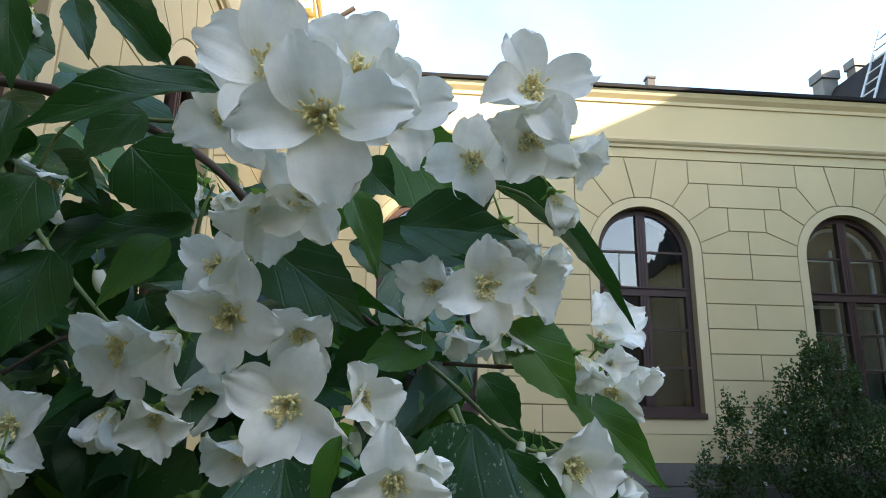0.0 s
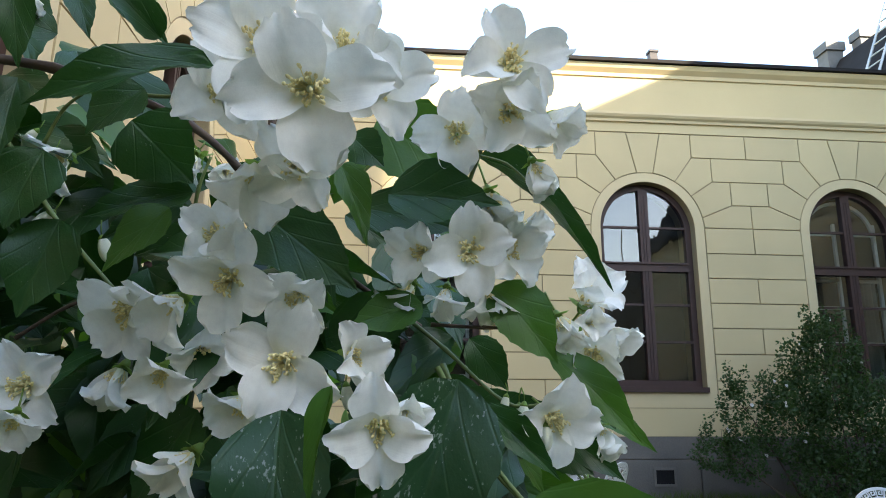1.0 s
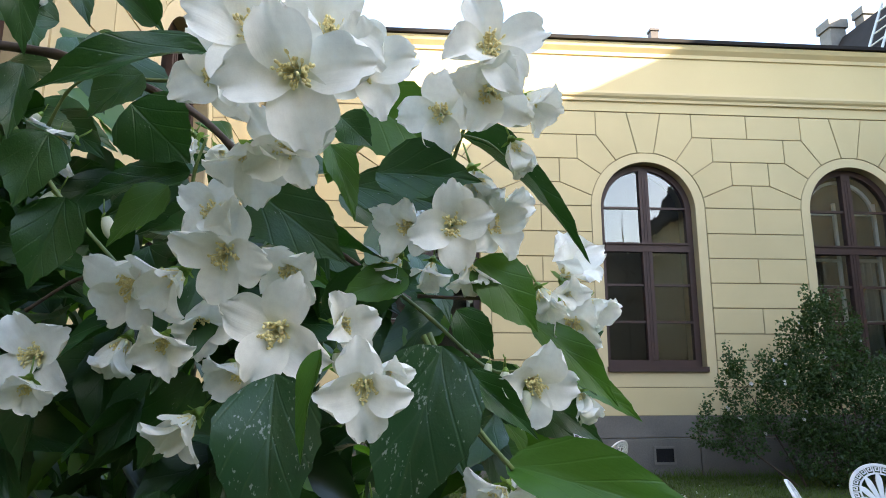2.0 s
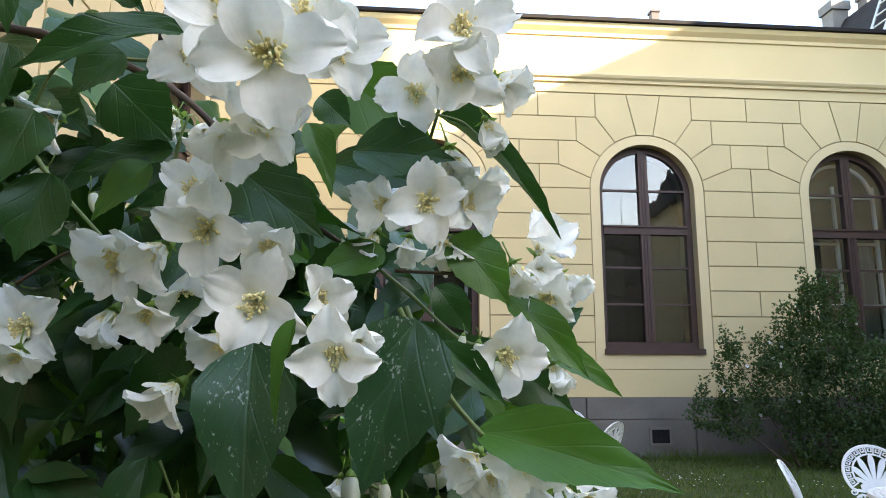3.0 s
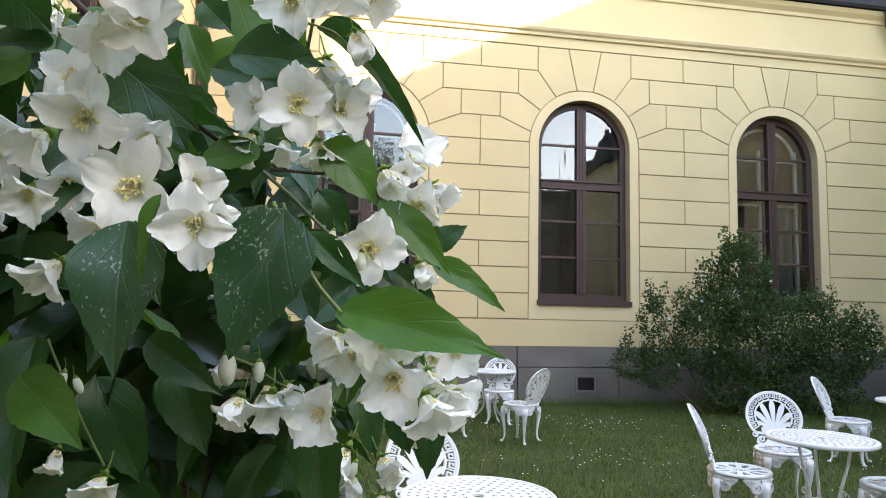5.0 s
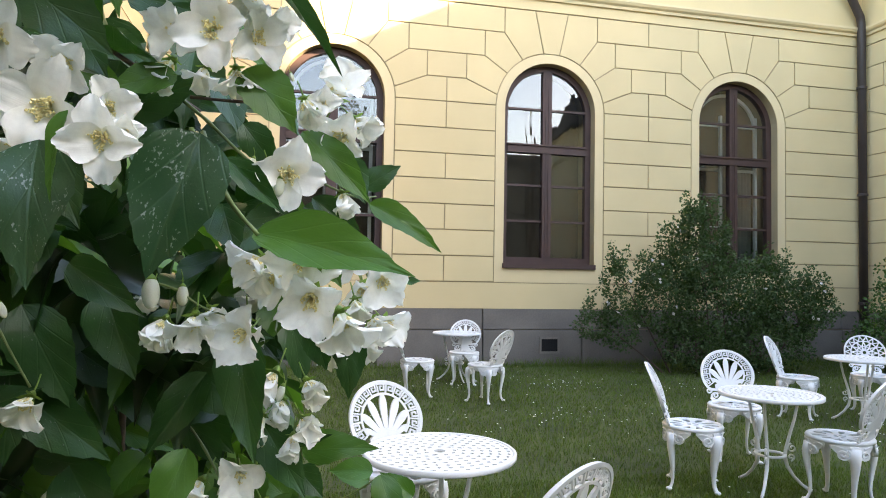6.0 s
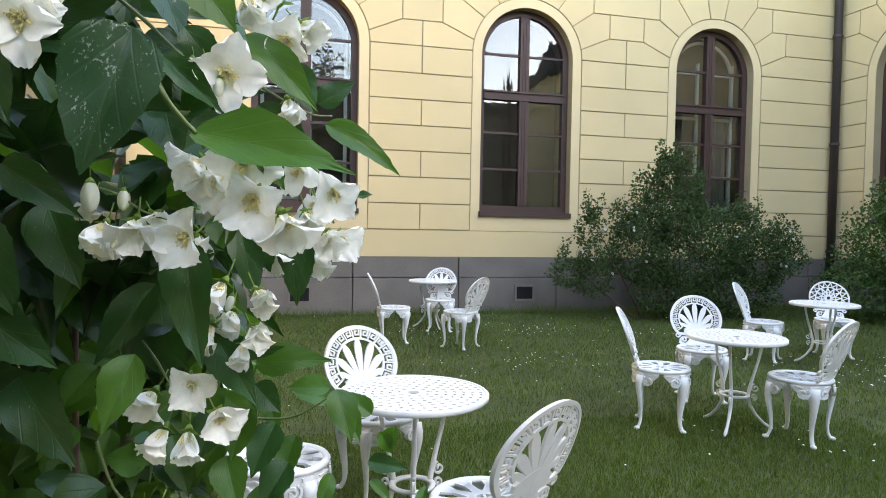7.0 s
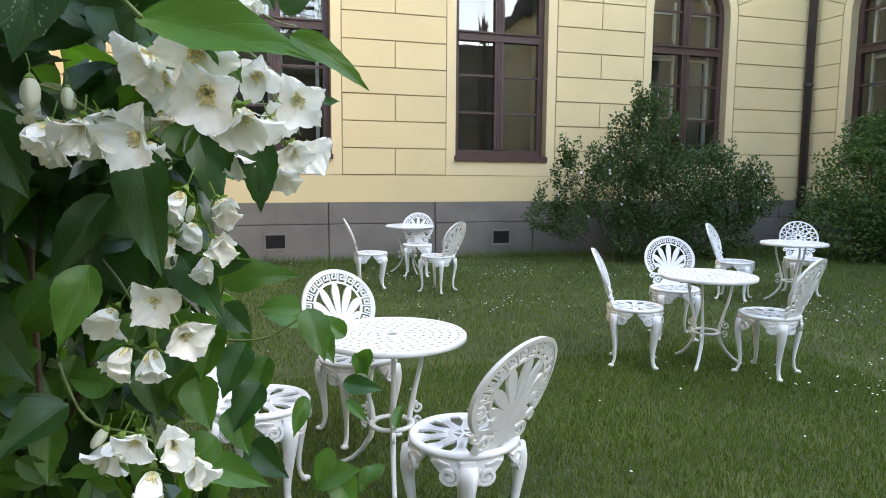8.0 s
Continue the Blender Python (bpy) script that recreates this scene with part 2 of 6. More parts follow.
def raw(name, verts, faces, material, parent=None, smooth=False):
    me = bpy.data.meshes.new(name)
    me.from_pydata(verts, [], faces)
    me.update()
    me.materials.append(material)
    if smooth:
        me.shade_smooth()
    ob = new(name, me)
    if parent is not None:
        ob.parent = parent
    return ob


def box(bm, x0, y0, z0, x1, y1, z1, m=None):
    v = [bm.verts.new((x, y, z)) for z in (z0, z1) for x, y in ((x0, y0), (x1, y0), (x1, y1), (x0, y1))]
    for f in ((3, 2, 1, 0), (4, 5, 6, 7), (0, 1, 5, 4), (1, 2, 6, 5), (2, 3, 7, 6), (3, 0, 4, 7)):
        bm.faces.new([v[i] for i in f])
    if m is not None:
        for q in v:
            q.co = m @ q.co
    return v


def prism(bm, pts, d0, d1, bevel=0.0):
    """A plate with outline pts (u, z), counter-clockwise from the front, front at depth d0 and back at d1 (depth along +y)."""
    n = len(pts)
    if bevel:
        cx, cz = sum(p[0] for p in pts) / n, sum(p[1] for p in pts) / n
        inner = []
        for u, z in pts:
            l = max(1e-6, math.hypot(u - cx, z - cz))
            inner.append((u - (u - cx) / l * bevel, z - (z - cz) / l * bevel))
        rings = [[bm.verts.new((u, d0, z)) for u, z in inner], [bm.verts.new((u, d0 + bevel, z)) for u, z in pts], [bm.verts.new((u, d1, z)) for u, z in pts]]
    else:
        rings = [[bm.verts.new((u, d0, z)) for u, z in pts], [bm.verts.new((u, d1, z)) for u, z in pts]]
    bm.faces.new(rings[0])
    bm.faces.new(rings[-1][::-1])
    for a, b in zip(rings, rings[1:]):
        for i in range(n):
            bm.faces.new((a[i], b[i], b[(i + 1) % n], a[(i + 1) % n]))


def tube(bm, pts, radii, n=8, flat=1.0):
    """A tapered round bar along pts."""
    rings = []
    side = None
    for i, p in enumerate(pts):
        p = Vector(p)
        a, b = Vector(pts[max(0, i - 1)]), Vector(pts[min(len(pts) - 1, i + 1)])
        d = (b - a).normalized()
        if side is None:
            side = d.orthogonal().normalized()
        side = (side - d * side.dot(d)).normalized()
        up = d.cross(side)
        r = radii[i] if isinstance(radii, (list, tuple)) else radii
        rings.append([bm.verts.new(p + side * math.cos(2 * math.pi * k / n) * r + up * math.sin(2 * math.pi * k / n) * r * flat) for k in range(n)])
    for a, b in zip(rings, rings[1:]):
        for k in range(n):
            bm.faces.new((a[k], a[(k + 1) % n], b[(k + 1) % n], b[k]))
    bm.faces.new(rings[0][::-1])
    bm.faces.new(rings[-1])


def lathe(bm, prof, n=32, closed=False, m=None):
    """Turn a profile of (r, z) about z."""
    rings = [[bm.verts.new((r * math.cos(2 * math.pi * k / n), r * math.sin(2 * math.pi * k / n), z)) for k in range(n)] for r, z in prof]
    pairs = list(zip(rings, rings[1:])) + ([(rings[-1], rings[0])] if closed else [])
    for a, b in pairs:
        for k in range(n):
            bm.faces.new((a[k], a[(k + 1) % n], b[(k + 1) % n], b[k]))
    if m is not None:
        for r in rings:
            for v in r:
                v.co = m @ v.co


def arc(r, zc, a0, a1, n):
    """Points on a circle about (0, zc), angles in degrees from straight up, clockwise seen from the front."""
    return [(r * math.sin(radians(a0 + (a1 - a0) * i / n)), zc + r * math.cos(radians(a0 + (a1 - a0) * i / n))) for i in range(n + 1)]


# ---- building ----
# The buildings are drawn in bays of 2.69 units and then set out in metres by SITE.
UNIT, GRADE = 1.3346, 0.12
SITE = Matrix.Translation((0.0706, -0.2101, -GRADE * UNIT)) @ Matrix.Scale(UNIT, 4)


def on_site(x, y, z=GRADE):
    return SITE @ Vector((x, y, z))


WALL_Y, LEFT_X, RIGHT_X = 7.95, -1.25, 8.13
ZC, R_OPEN, R_BAND, SILL = 3.26, 0.60, 0.72, 1.345
BAY = 2.69
COURSES = [1.11, 1.42, 1.731, 2.039, 2.342, 2.648, 2.957, 3.28, 3.578, 3.883, 4.195, 4.507]


def wall_core(bm, u0, u1, centres, top, depth0=0.015, depth1=0.5):
    """Plaster core of a facade with arched openings."""
    edges = [u0]
    for c in centres:
        edges += [c - R_OPEN, c + R_OPEN]
    edges.append(u1)
    for a, b in zip(edges[::2], edges[1::2]):
        if b - a > 0.01:
            prism(bm, [(a, 0), (b, 0), (b, top), (a, top)], depth0, depth1)
    for c in centres:
        prism(bm, [(c - R_OPEN, 0), (c + R_OPEN, 0), (c + R_OPEN, SILL), (c - R_OPEN, SILL)], depth0, depth1)
        pts = arc(R_OPEN, ZC, -90, 90, 24)
        for (ua, za), (ub, zb) in zip(pts, pts[1:]):
            prism(bm, [(c + ua, za), (c + ub, zb), (c + ub, top), (c + ua, top)], depth0, depth1)


def shrink(pts, g):
    """Offset a convex-ish outline inwards by g."""
    n, out = len(pts), []
    for i in range(n):
        p0, p1, p2 = Vector(pts[i - 1]), Vector(pts[i]), Vector(pts[(i + 1) % n])
        d1, d2 = (p1 - p0).normalized(), (p2 - p1).normalized()
        n1, n2 = Vector((-d1.y, d1.x)), Vector((-d2.y, d2.x))
        k = 1 + n1.dot(n2)
        q = p1 + (n1 + n2) * (g / max(k, 0.4))
        out.append((q.x, q.y))
    return out


def facade_blocks(u0, u1, centres):
    """Outlines (u, z) of all the rusticated blocks of a facade, counter-clockwise."""
    out = []
    mids = [u0] + [(a + b) / 2 for a, b in zip(centres, centres[1:])] + [u1]
    for i, c in enumerate(centres):
        out.append(("key", [(c - 0.105, ZC + 0.712), (c + 0.105, ZC + 0.712), (c + 0.22, 4.507), (c - 0.22, 4.507)]))
        for s, lim in ((1, mids[i + 1] - c), (-1, c - mids[i])):
            inner = (s == 1 and i + 1 < len(centres)) or (s == -1 and i > 0)
            half = []
            half.append([(0.22, 4.507), *arc(R_BAND, ZC, 8.4, 32, 4), (0.62, 4.195), (0.62, 4.507)])
            half.append([(0.62, 4.195), *arc(R_BAND, ZC, 32, 53.6, 4), (0.87, 3.883), (0.87, 4.195)])
            half.append([(0.87, 3.883), *arc(R_BAND, ZC, 53.6, 78, 4), (1.1, 3.578), (1.1, 3.883)])
            a5 = arc(R_BAND, ZC, 78, 88.4, 2)
            half.append([(1.1, 3.578), *a5, (R_BAND, 3.28), (lim, 3.28), (lim, 3.578)])
            if lim > 0.62:
                half.append([(0.62, 4.507), (0.62, 4.195), (lim, 4.195), (lim, 4.507)])
            if not inner:
                for a, b, e in ((4.195, 3.883, 0.87), (3.883, 3.578, 1.1)):
                    if lim > e + 0.05:
                        half.append([(e, a), (e, b), (lim, b), (lim, a)])
                for za, zb in zip(COURSES[:7], COURSES[1:8]):
                    half.append([(R_BAND, zb), (R_BAND, za), (lim, za), (lim, zb)])
            elif s == 1:
                w = lim * 2
                half.append([(0.87, 4.195), (0.87, 3.883), (w - 0.87, 3.883), (w - 0.87, 4.195)])
                half.append([(1.1, 3.883), (1.1, 3.578), (w - 1.1, 3.578), (w - 1.1, 3.883)])
                for k, (za, zb) in enumerate(zip(COURSES[:7], COURSES[1:8])):
                    if k % 2 == 0:
                        half.append([(R_BAND, zb), (R_BAND, za), (lim, za), (lim, zb)])
                        half.append([(lim, zb), (lim, za), (w - R_BAND, za), (w - R_BAND, zb)])
                    else:
                        half.append([(R_BAND, zb), (R_BAND, za), (w - R_BAND, za), (w - R_BAND, zb)])
            for h in half:
                pts = [(c + s * u, z) for u, z in h]
                out.append(("block", pts if s == 1 else pts[::-1]))
    return out


def moulding(bm, u0, u1, prof):
    """A horizontal moulding: prof lists (depth, z), depth negative out of the wall."""
    a = [bm.verts.new((u0, d, z)) for d, z in prof]
    b = [bm.verts.new((u1, d, z)) for d, z in prof]
    n = len(prof)
    for i in range(n):
        bm.faces.new((a[i], a[(i + 1) % n], b[(i + 1) % n], b[i]))
    bm.faces.new(a[::-1])
    bm.faces.new(b)


def window_unit(name, base, c, label, inner_frame=True, curtain=False):
    """An arched two-light casement window set in a facade; c along the wall."""
    w = thing(name, label, "window", kind="structure")
    w.matrix_world = base @ pose(c, 0, 0)
    d = 0.13
    bm = bmesh.new()
    ro, ri = arc(R_OPEN - 0.002, ZC, -90, 90, 28), arc(R_OPEN - 0.075, ZC, -90, 90, 28)
    for i in range(28):
        prism(bm, [ri[i], ri[i + 1], ro[i + 1], ro[i]], d, d + 0.08)
    for s in (-1, 1):
        a, b = sorted((s * (R_OPEN - 0.002), s * (R_OPEN - 0.075)))
        prism(bm, [(a, SILL), (b, SILL), (b, ZC), (a, ZC)], d, d + 0.08)
    prism(bm, [(-R_OPEN + 0.075, SILL), (R_OPEN - 0.075, SILL), (R_OPEN - 0.075, SILL + 0.08), (-R_OPEN + 0.075, SILL + 0.08)], d, d + 0.08)
    part("window_frame", bm, M_FRAME, w)
    bm = bmesh.new()
    prism(bm, [(-0.06, SILL + 0.08), (0.06, SILL + 0.08), (0.06, ZC + 0.52), (-0.06, ZC + 0.52)], d - 0.012, d + 0.07)
    for dx in (-0.018, 0.018):
        prism(bm, [(dx - 0.006, SILL + 0.1), (dx + 0.006, SILL + 0.1), (dx + 0.006, ZC + 0.45), (dx - 0.006, ZC + 0.45)], d - 0.02, d)
    part("mullion", bm, M_FRAME, w)
    bm = bmesh.new()
    prism(bm, [(-R_OPEN + 0.07, 2.74), (R_OPEN - 0.07, 2.74), (R_OPEN - 0.07, 2.83), (-R_OPEN + 0.07, 2.83)], d - 0.022, d + 0.07)
    prism(bm, [(-R_OPEN + 0.07, 2.83), (R_OPEN - 0.07, 2.83), (R_OPEN - 0.07, 2.85), (-R_OPEN + 0.07, 2.85)], d - 0.04, d + 0.07)
    part("transom", bm, M_FRAME, w)
    for z in (1.88, 2.33, 3.30):
        for s in (-1, 1):
            bm = bmesh.new()
            a, b = sorted((s * 0.06, s * 0.53))
            prism(bm, [(a, z - 0.014), (b, z - 0.014), (b, z + 0.014), (a, z + 0.014)], d + 0.012, d + 0.05)
            part("glazing_bar", bm, M_FRAME, w)
    for s in (-1, 1):
        bm = bmesh.new()
        a, b = sorted((s * 0.05, s * 0.545))
        tops = [(u, z) for u, z in arc(0.545, ZC, 90 * s, 5 * s, 12)]
        pts = [(a, SILL + 0.06), (b, SILL + 0.06)]
        pts = pts + tops if s == 1 else [(b, SILL + 0.06)] + tops[::-1] + [(a, SILL + 0.06)]
        bm.faces.new([bm.verts.new((u, d + 0.03, z)) for u, z in pts])
        p = part("pane", bm, M_GLASS, w)
        p.visible_shadow = False
    bm = bmesh.new()
    prism(bm, [(-R_OPEN - 0.012, SILL - 0.06), (R_OPEN + 0.012, SILL - 0.06), (R_OPEN + 0.012, SILL), (-R_OPEN - 0.012, SILL)], -0.03, d + 0.08, 0.008)
    part("window_sill", bm, M_FRAME, w)
    if inner_frame:
        bm = bmesh.new()
        for s in (-1, 1):
            for a, b in ((0.05, 0.085), (0.46, 0.50)):
                a, b = sorted((s * a, s * b))
                prism(bm, [(a, SILL + 0.06), (b, SILL + 0.06), (b, ZC + 0.2), (a, ZC + 0.2)], d + 0.16, d + 0.2)
            for z in (1.46, 1.90, 2.35, 2.70, 3.32):
                a, b = sorted((s * 0.085, s * 0.46))
                prism(bm, [(a, z - 0.02), (b, z - 0.02), (b, z + 0.02), (a, z + 0.02)], d + 0.165, d + 0.195)
        r1, r2 = arc(0.5, ZC, -90, 90, 20), arc(0.46, ZC, -90, 90, 20)
        for i in range(20):
            prism(bm, [r2[i], r2[i + 1], r1[i + 1], r1[i]], d + 0.16, d + 0.2)
        part("inner_casement", bm, M_INNER, w, "white-painted inner casement")
    if curtain:
        bm = bmesh.new()
        n = 40
        row = []
        for i in range(n + 1):
            u = 0.08 + 0.36 * i / n
            dd = d + 0.235 + 0.025 * math.sin(i * 1.1) + 0.01 * math.sin(i * 2.7)
            row.append((bm.verts.new((u, dd, 1.35)), bm.verts.new((u, dd, 2.68))))
        for a, b in zip(row, row[1:]):
            bm.faces.new((a[0], b[0], b[1], a[1]))
        bmesh.ops.solidify(bm, geom=bm.faces[:], thickness=0.004)
        part("curtain", bm, M_CURTAIN, w, "white gathered curtain", True)
    return w


BLOCKS = []


def facade(wall_name, label, base, u0, u1, centres, top=5.42, blocks=True, plinth=True):
    """A cream stucco facade in base's frame: u along x, front at y = 0, inside towards +y."""
    bm = bmesh.new()
    wall_core(bm, u0, u1, centres, top)
    wall = tagged(part(wall_name, bm, M_JOINT), label, "wall", kind="structure")
    wall.matrix_world = base
    # smooth zones: below the first joint, and between the blocks and the string course
    bm = bmesh.new()
    prism(bm, [(u0, 0.79), (u1, 0.79), (u1, COURSES[0] - 0.008), (u0, COURSES[0] - 0.008)], 0, 0.014)
    part("plain_band", bm, M_STUCCO, wall)
    bm = bmesh.new()
    prism(bm, [(u0, 4.515), (u1, 4.515), (u1, top), (u0, top)], -0.004, 0.014)
    part("frieze", bm, M_STUCCO, wall)
    bm = bmesh.new()
    moulding(bm, u0, u1, [(-0.003, 4.64), (-0.03, 4.645), (-0.035, 4.68), (-0.06, 4.70), (-0.075, 4.73), (-0.075, 4.76), (-0.004, 4.775)])
    part("string_course", bm, M_TRIM, wall)
    bm = bmesh.new()
    moulding(bm, u0, u1, [(-0.003, 5.26), (-0.025, 5.265), (-0.03, 5.31), (-0.08, 5.36), (-0.10, 5.40), (-0.10, 5.418), (0.2, 5.419)])
    part("cornice", bm, M_TRIM, wall)
    for c in centres:
        bm = bmesh.new()
        ro, ri = arc(R_BAND - 0.006, ZC, -90, 90, 30), arc(R_OPEN, ZC, -90, 90, 30)
        for i in range(30):
            prism(bm, [(c + u, z) for u, z in (ri[i], ri[i + 1], ro[i + 1], ro[i])], 0.004, 0.014)
        for s in (-1, 1):
            a, b = sorted((c + s * R_OPEN, c + s * (R_BAND - 0.006)))
            prism(bm, [(a, COURSES[0]), (b, COURSES[0]), (b, ZC), (a, ZC)], 0.004, 0.014)
        prism(bm, [(c - R_OPEN, COURSES[0]), (c + R_OPEN, COURSES[0]), (c + R_OPEN, SILL - 0.06), (c - R_OPEN, SILL - 0.06)], 0.003, 0.014)
        part("arch_band", bm, M_TRIM, wall)
    if blocks:
        BLOCKS.append((wall, facade_blocks(u0, u1, centres)))
    if plinth:
        BLOCKS.append((wall, [("plinth", (u0, u1))]))
    return wall


BACK = pose(0, WALL_Y, 0)  # u runs along +x
LEFT = pose(LEFT_X, 0, 0, 0, 0, 90)      # u runs along +y, front faces +x
RIGHT = pose(RIGHT_X, 0, 0, 0, 0, -90)   # u runs along -y, front faces -x
W_X = [0.762, 3.450, 6.138]
facade("wall_north", "cream stucco facade with incised blocks and arched windows", BACK, LEFT_X, RIGHT_X, W_X)
facade("wall_west", "cream stucco side wing beside the white-flowered bush", LEFT, -6.0, WALL_Y, [2.4 - BAY, 2.4, 2.4 + BAY])
facade("wall_east", "cream stucco side wing meeting the facade at a downpipe", RIGHT, -WALL_Y, 3.5, [-6.74, -6.74 + BAY, -6.74 + 2 * BAY])
for i, x in enumerate(W_X):
    window_unit("window_%d" % (i + 1), BACK, x, ("tall arched window with brown frame and white inner casement", "tall arched brown window reflecting sky and treetops", "tall arched brown window with a white curtain inside")[i], i != 1, i == 2)
for i, y in enumerate((2.4 - BAY, 2.4, 2.4 + BAY)):
    window_unit("window_%d" % (i + 4), LEFT, y, "arched brown window in the side wing", False)
for i, y in enumerate((-6.74, -6.74 + BAY, -6.74 + 2 * BAY)):
    window_unit("window_%d" % (i + 7), RIGHT, y, "arched brown window in the far side wing", True)

# rooms behind the windows, coloured dark to look unlit
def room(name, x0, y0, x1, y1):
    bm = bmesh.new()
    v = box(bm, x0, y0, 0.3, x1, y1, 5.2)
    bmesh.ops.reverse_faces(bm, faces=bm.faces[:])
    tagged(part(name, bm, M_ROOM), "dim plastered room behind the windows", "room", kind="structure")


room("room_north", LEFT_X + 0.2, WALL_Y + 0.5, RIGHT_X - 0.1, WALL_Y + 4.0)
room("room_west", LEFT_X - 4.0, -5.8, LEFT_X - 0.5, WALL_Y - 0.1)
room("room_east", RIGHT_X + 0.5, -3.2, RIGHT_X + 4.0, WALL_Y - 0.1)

# flat roof, gutter and eaves
bm = bmesh.new()
box(bm, LEFT_X - 5, WALL_Y - 0.14, 5.425, RIGHT_X + 0.3, WALL_Y + 5, 5.472)
tagged(part("roof_north", bm, M_METAL), "dark sheet-metal roof edge over the facade", "roof", kind="structure")
bm = bmesh.new()
box(bm, LEFT_X - 5, -6, 5.425, LEFT_X + 0.14, WALL_Y - 0.15, 5.50)
tagged(part("roof_west", bm, M_METAL), "dark sheet-metal roof edge of the side wing", "roof", kind="structure")
# mansard of the east wing
bm = bmesh.new()
ys, ye = -3.5, 14.0
prof = [(RIGHT_X - 0.18, 5.425), (RIGHT_X - 0.18, 5.52), (9.5, 8.1), (12.5, 9.0), (15.5, 8.1), (16.6, 5.5)]
sec = [[bm.verts.new((x, ys + (0 if z < 6 else (1.2 if z < 8.5 else 3.5)), z)) for x, z in prof], [bm.verts.new((x, ye, z)) for x, z in prof]]
for i in range(len(prof) - 1):
    bm.faces.new((sec[0][i], sec[0][i + 1], sec[1][i + 1], sec[1][i]))
bm.faces.new(sec[0][::-1])
bm.faces.new(sec[1])
roof_e = tagged(part("roof_east", bm, M_METAL), "dark mansard roof of the side wing", "roof", kind="structure")
bm = bmesh.new()
box(bm, RIGHT_X + 0.02, WALL_Y + 0.5, 0, RIGHT_X + 8, ye, 5.42)
tagged(part("wall_east_far", bm, M_STUCCO), "cream stucco wall under the mansard roof", "wall", kind="structure")
# tall slab added far off, out of view, to shade the west wing
bm = bmesh.new()
box(bm, 25, -30, 0, 25.6, -7.2, 19.5)
tagged(part("wall_far_house", bm, M_FAR), "unseen plain slab added to block the sun from the side wing", "wall", kind="structure")

# plain wall added out of view: closes the courtyard, keeps pane reflections dark
bm = bmesh.new()
box(bm, -8, -11.6, 0, 24, -11.0, 6.5)
tagged(part("wall_south", bm, M_FAR), "plain dark wall added behind the camera for the pane reflections", "wall", kind="structure")

# ---- details of the building ----
def corner_filler(name, x0, y0, x1, y1):
    bm = bmesh.new()
    box(bm, x0, y0, 0, x1, y1, 5.4)
    tagged(part(name, bm, M_STUCCO), "solid masonry inside the corner of two wings", "wall", kind="structure")


corner_filler("wall_corner_west", LEFT_X - 0.5, WALL_Y + 0.02, LEFT_X - 0.001, WALL_Y + 0.5)
corner_filler("wall_corner_east", RIGHT_X + 0.02, WALL_Y + 0.001, RIGHT_X + 0.5, WALL_Y + 0.5)


def downpipe(x, y, lean, label):
    p = thing("downpipe", label, "drainpipe")
    bm = bmesh.new()
    tube(bm, [(x, y, 0.0), (x, y, 4.80), (x + lean * 0.03, y - 0.01, 4.90), (x + lean * 0.20, y - 0.04, 5.14), (x + lean * 0.24, y - 0.06, 5.24), (x + lean * 0.24, y - 0.07, 5.42)], 0.055, 14)
    part("pipe", bm, M_PIPE, p, smooth=True)
    for z in (0.9, 2.4, 3.9):
        bm = bmesh.new()
        lathe(bm, [(0.056, z - 0.02), (0.066, z - 0.015), (0.066, z + 0.015), (0.056, z + 0.02)], 16, True, Matrix.Translation((x, y, 0)))
        part("pipe_clamp", bm, M_PIPE, p)
    return p


downpipe(RIGHT_X - 0.10, WALL_Y - 0.085, -1, "dark brown metal downpipe in the inner corner")
downpipe(LEFT_X + 0.10, WALL_Y - 0.085, 1, "dark brown metal downpipe behind the bush")


def wall_vent(x):
    v = thing("wall_vent", "small grated vent set in the grey stone plinth", "vent", "plinth vents")
    v.matrix_world = pose(x, WALL_Y - 0.05, 0.35)
    bm = bmesh.new()
    for a in ((-0.13, -0.1, 0.13, -0.075), (-0.13, 0.075, 0.13, 0.1), (-0.13, -0.075, -0.105, 0.075), (0.105, -0.075, 0.13, 0.075)):
        box(bm, a[0], -0.012, a[1], a[2], 0.0, a[3])
    part("frame", bm, M_PLINTH, v)
    # thin dark plate on the plinth face stands in for the shaded hole
    bm = bmesh.new()
    box(bm, -0.105, -0.004, -0.075, 0.105, -0.002, 0.075)
    part("backing", bm, M_METAL, v)
    for k in range(6):
        bm = bmesh.new()
        box(bm, -0.09 + k * 0.034, -0.009, -0.075, -0.08 + k * 0.034, -0.004, 0.075)
        part("grate_bar", bm, M_METAL, v)


wall_vent(3.44)
wall_vent(0.711)


def chimney(x, y, z0, w, h, label, material=M_CHIM):
    c = thing("chimney", label, "chimney")
    c.matrix_world = pose(x, y, z0)
    bm = bmesh.new()
    box(bm, -w / 2, -w / 2, 0, w / 2, w / 2, h * 0.8)
    part("shaft", bm, material, c)
    bm = bmesh.new()
    box(bm, -w * 0.62, -w * 0.62, h * 0.8, w * 0.62, w * 0.62, h)
    part("cap", bm, material, c)


chimney(3.63, WALL_Y - 0.06, 5.47, 0.10, 0.15, "small dark vent stack on the roof edge", M_PIPE)
chimney(9.42, 12.3, 7.55, 0.34, 0.95, "grey metal chimney on the dark mansard roof")
chimney(9.86, 11.9, 7.75, 0.26, 0.85, "grey metal chimney on the dark mansard roof")
# low sheet-metal hatch on the flat roof
bm = bmesh.new()
box(bm, 0.5, WALL_Y + 0.8, 5.5, 1.4, WALL_Y + 1.4, 5.68)
tagged(part("roof_hatch", bm, M_METAL), "low dark sheet-metal hatch on the roof", "hatch")


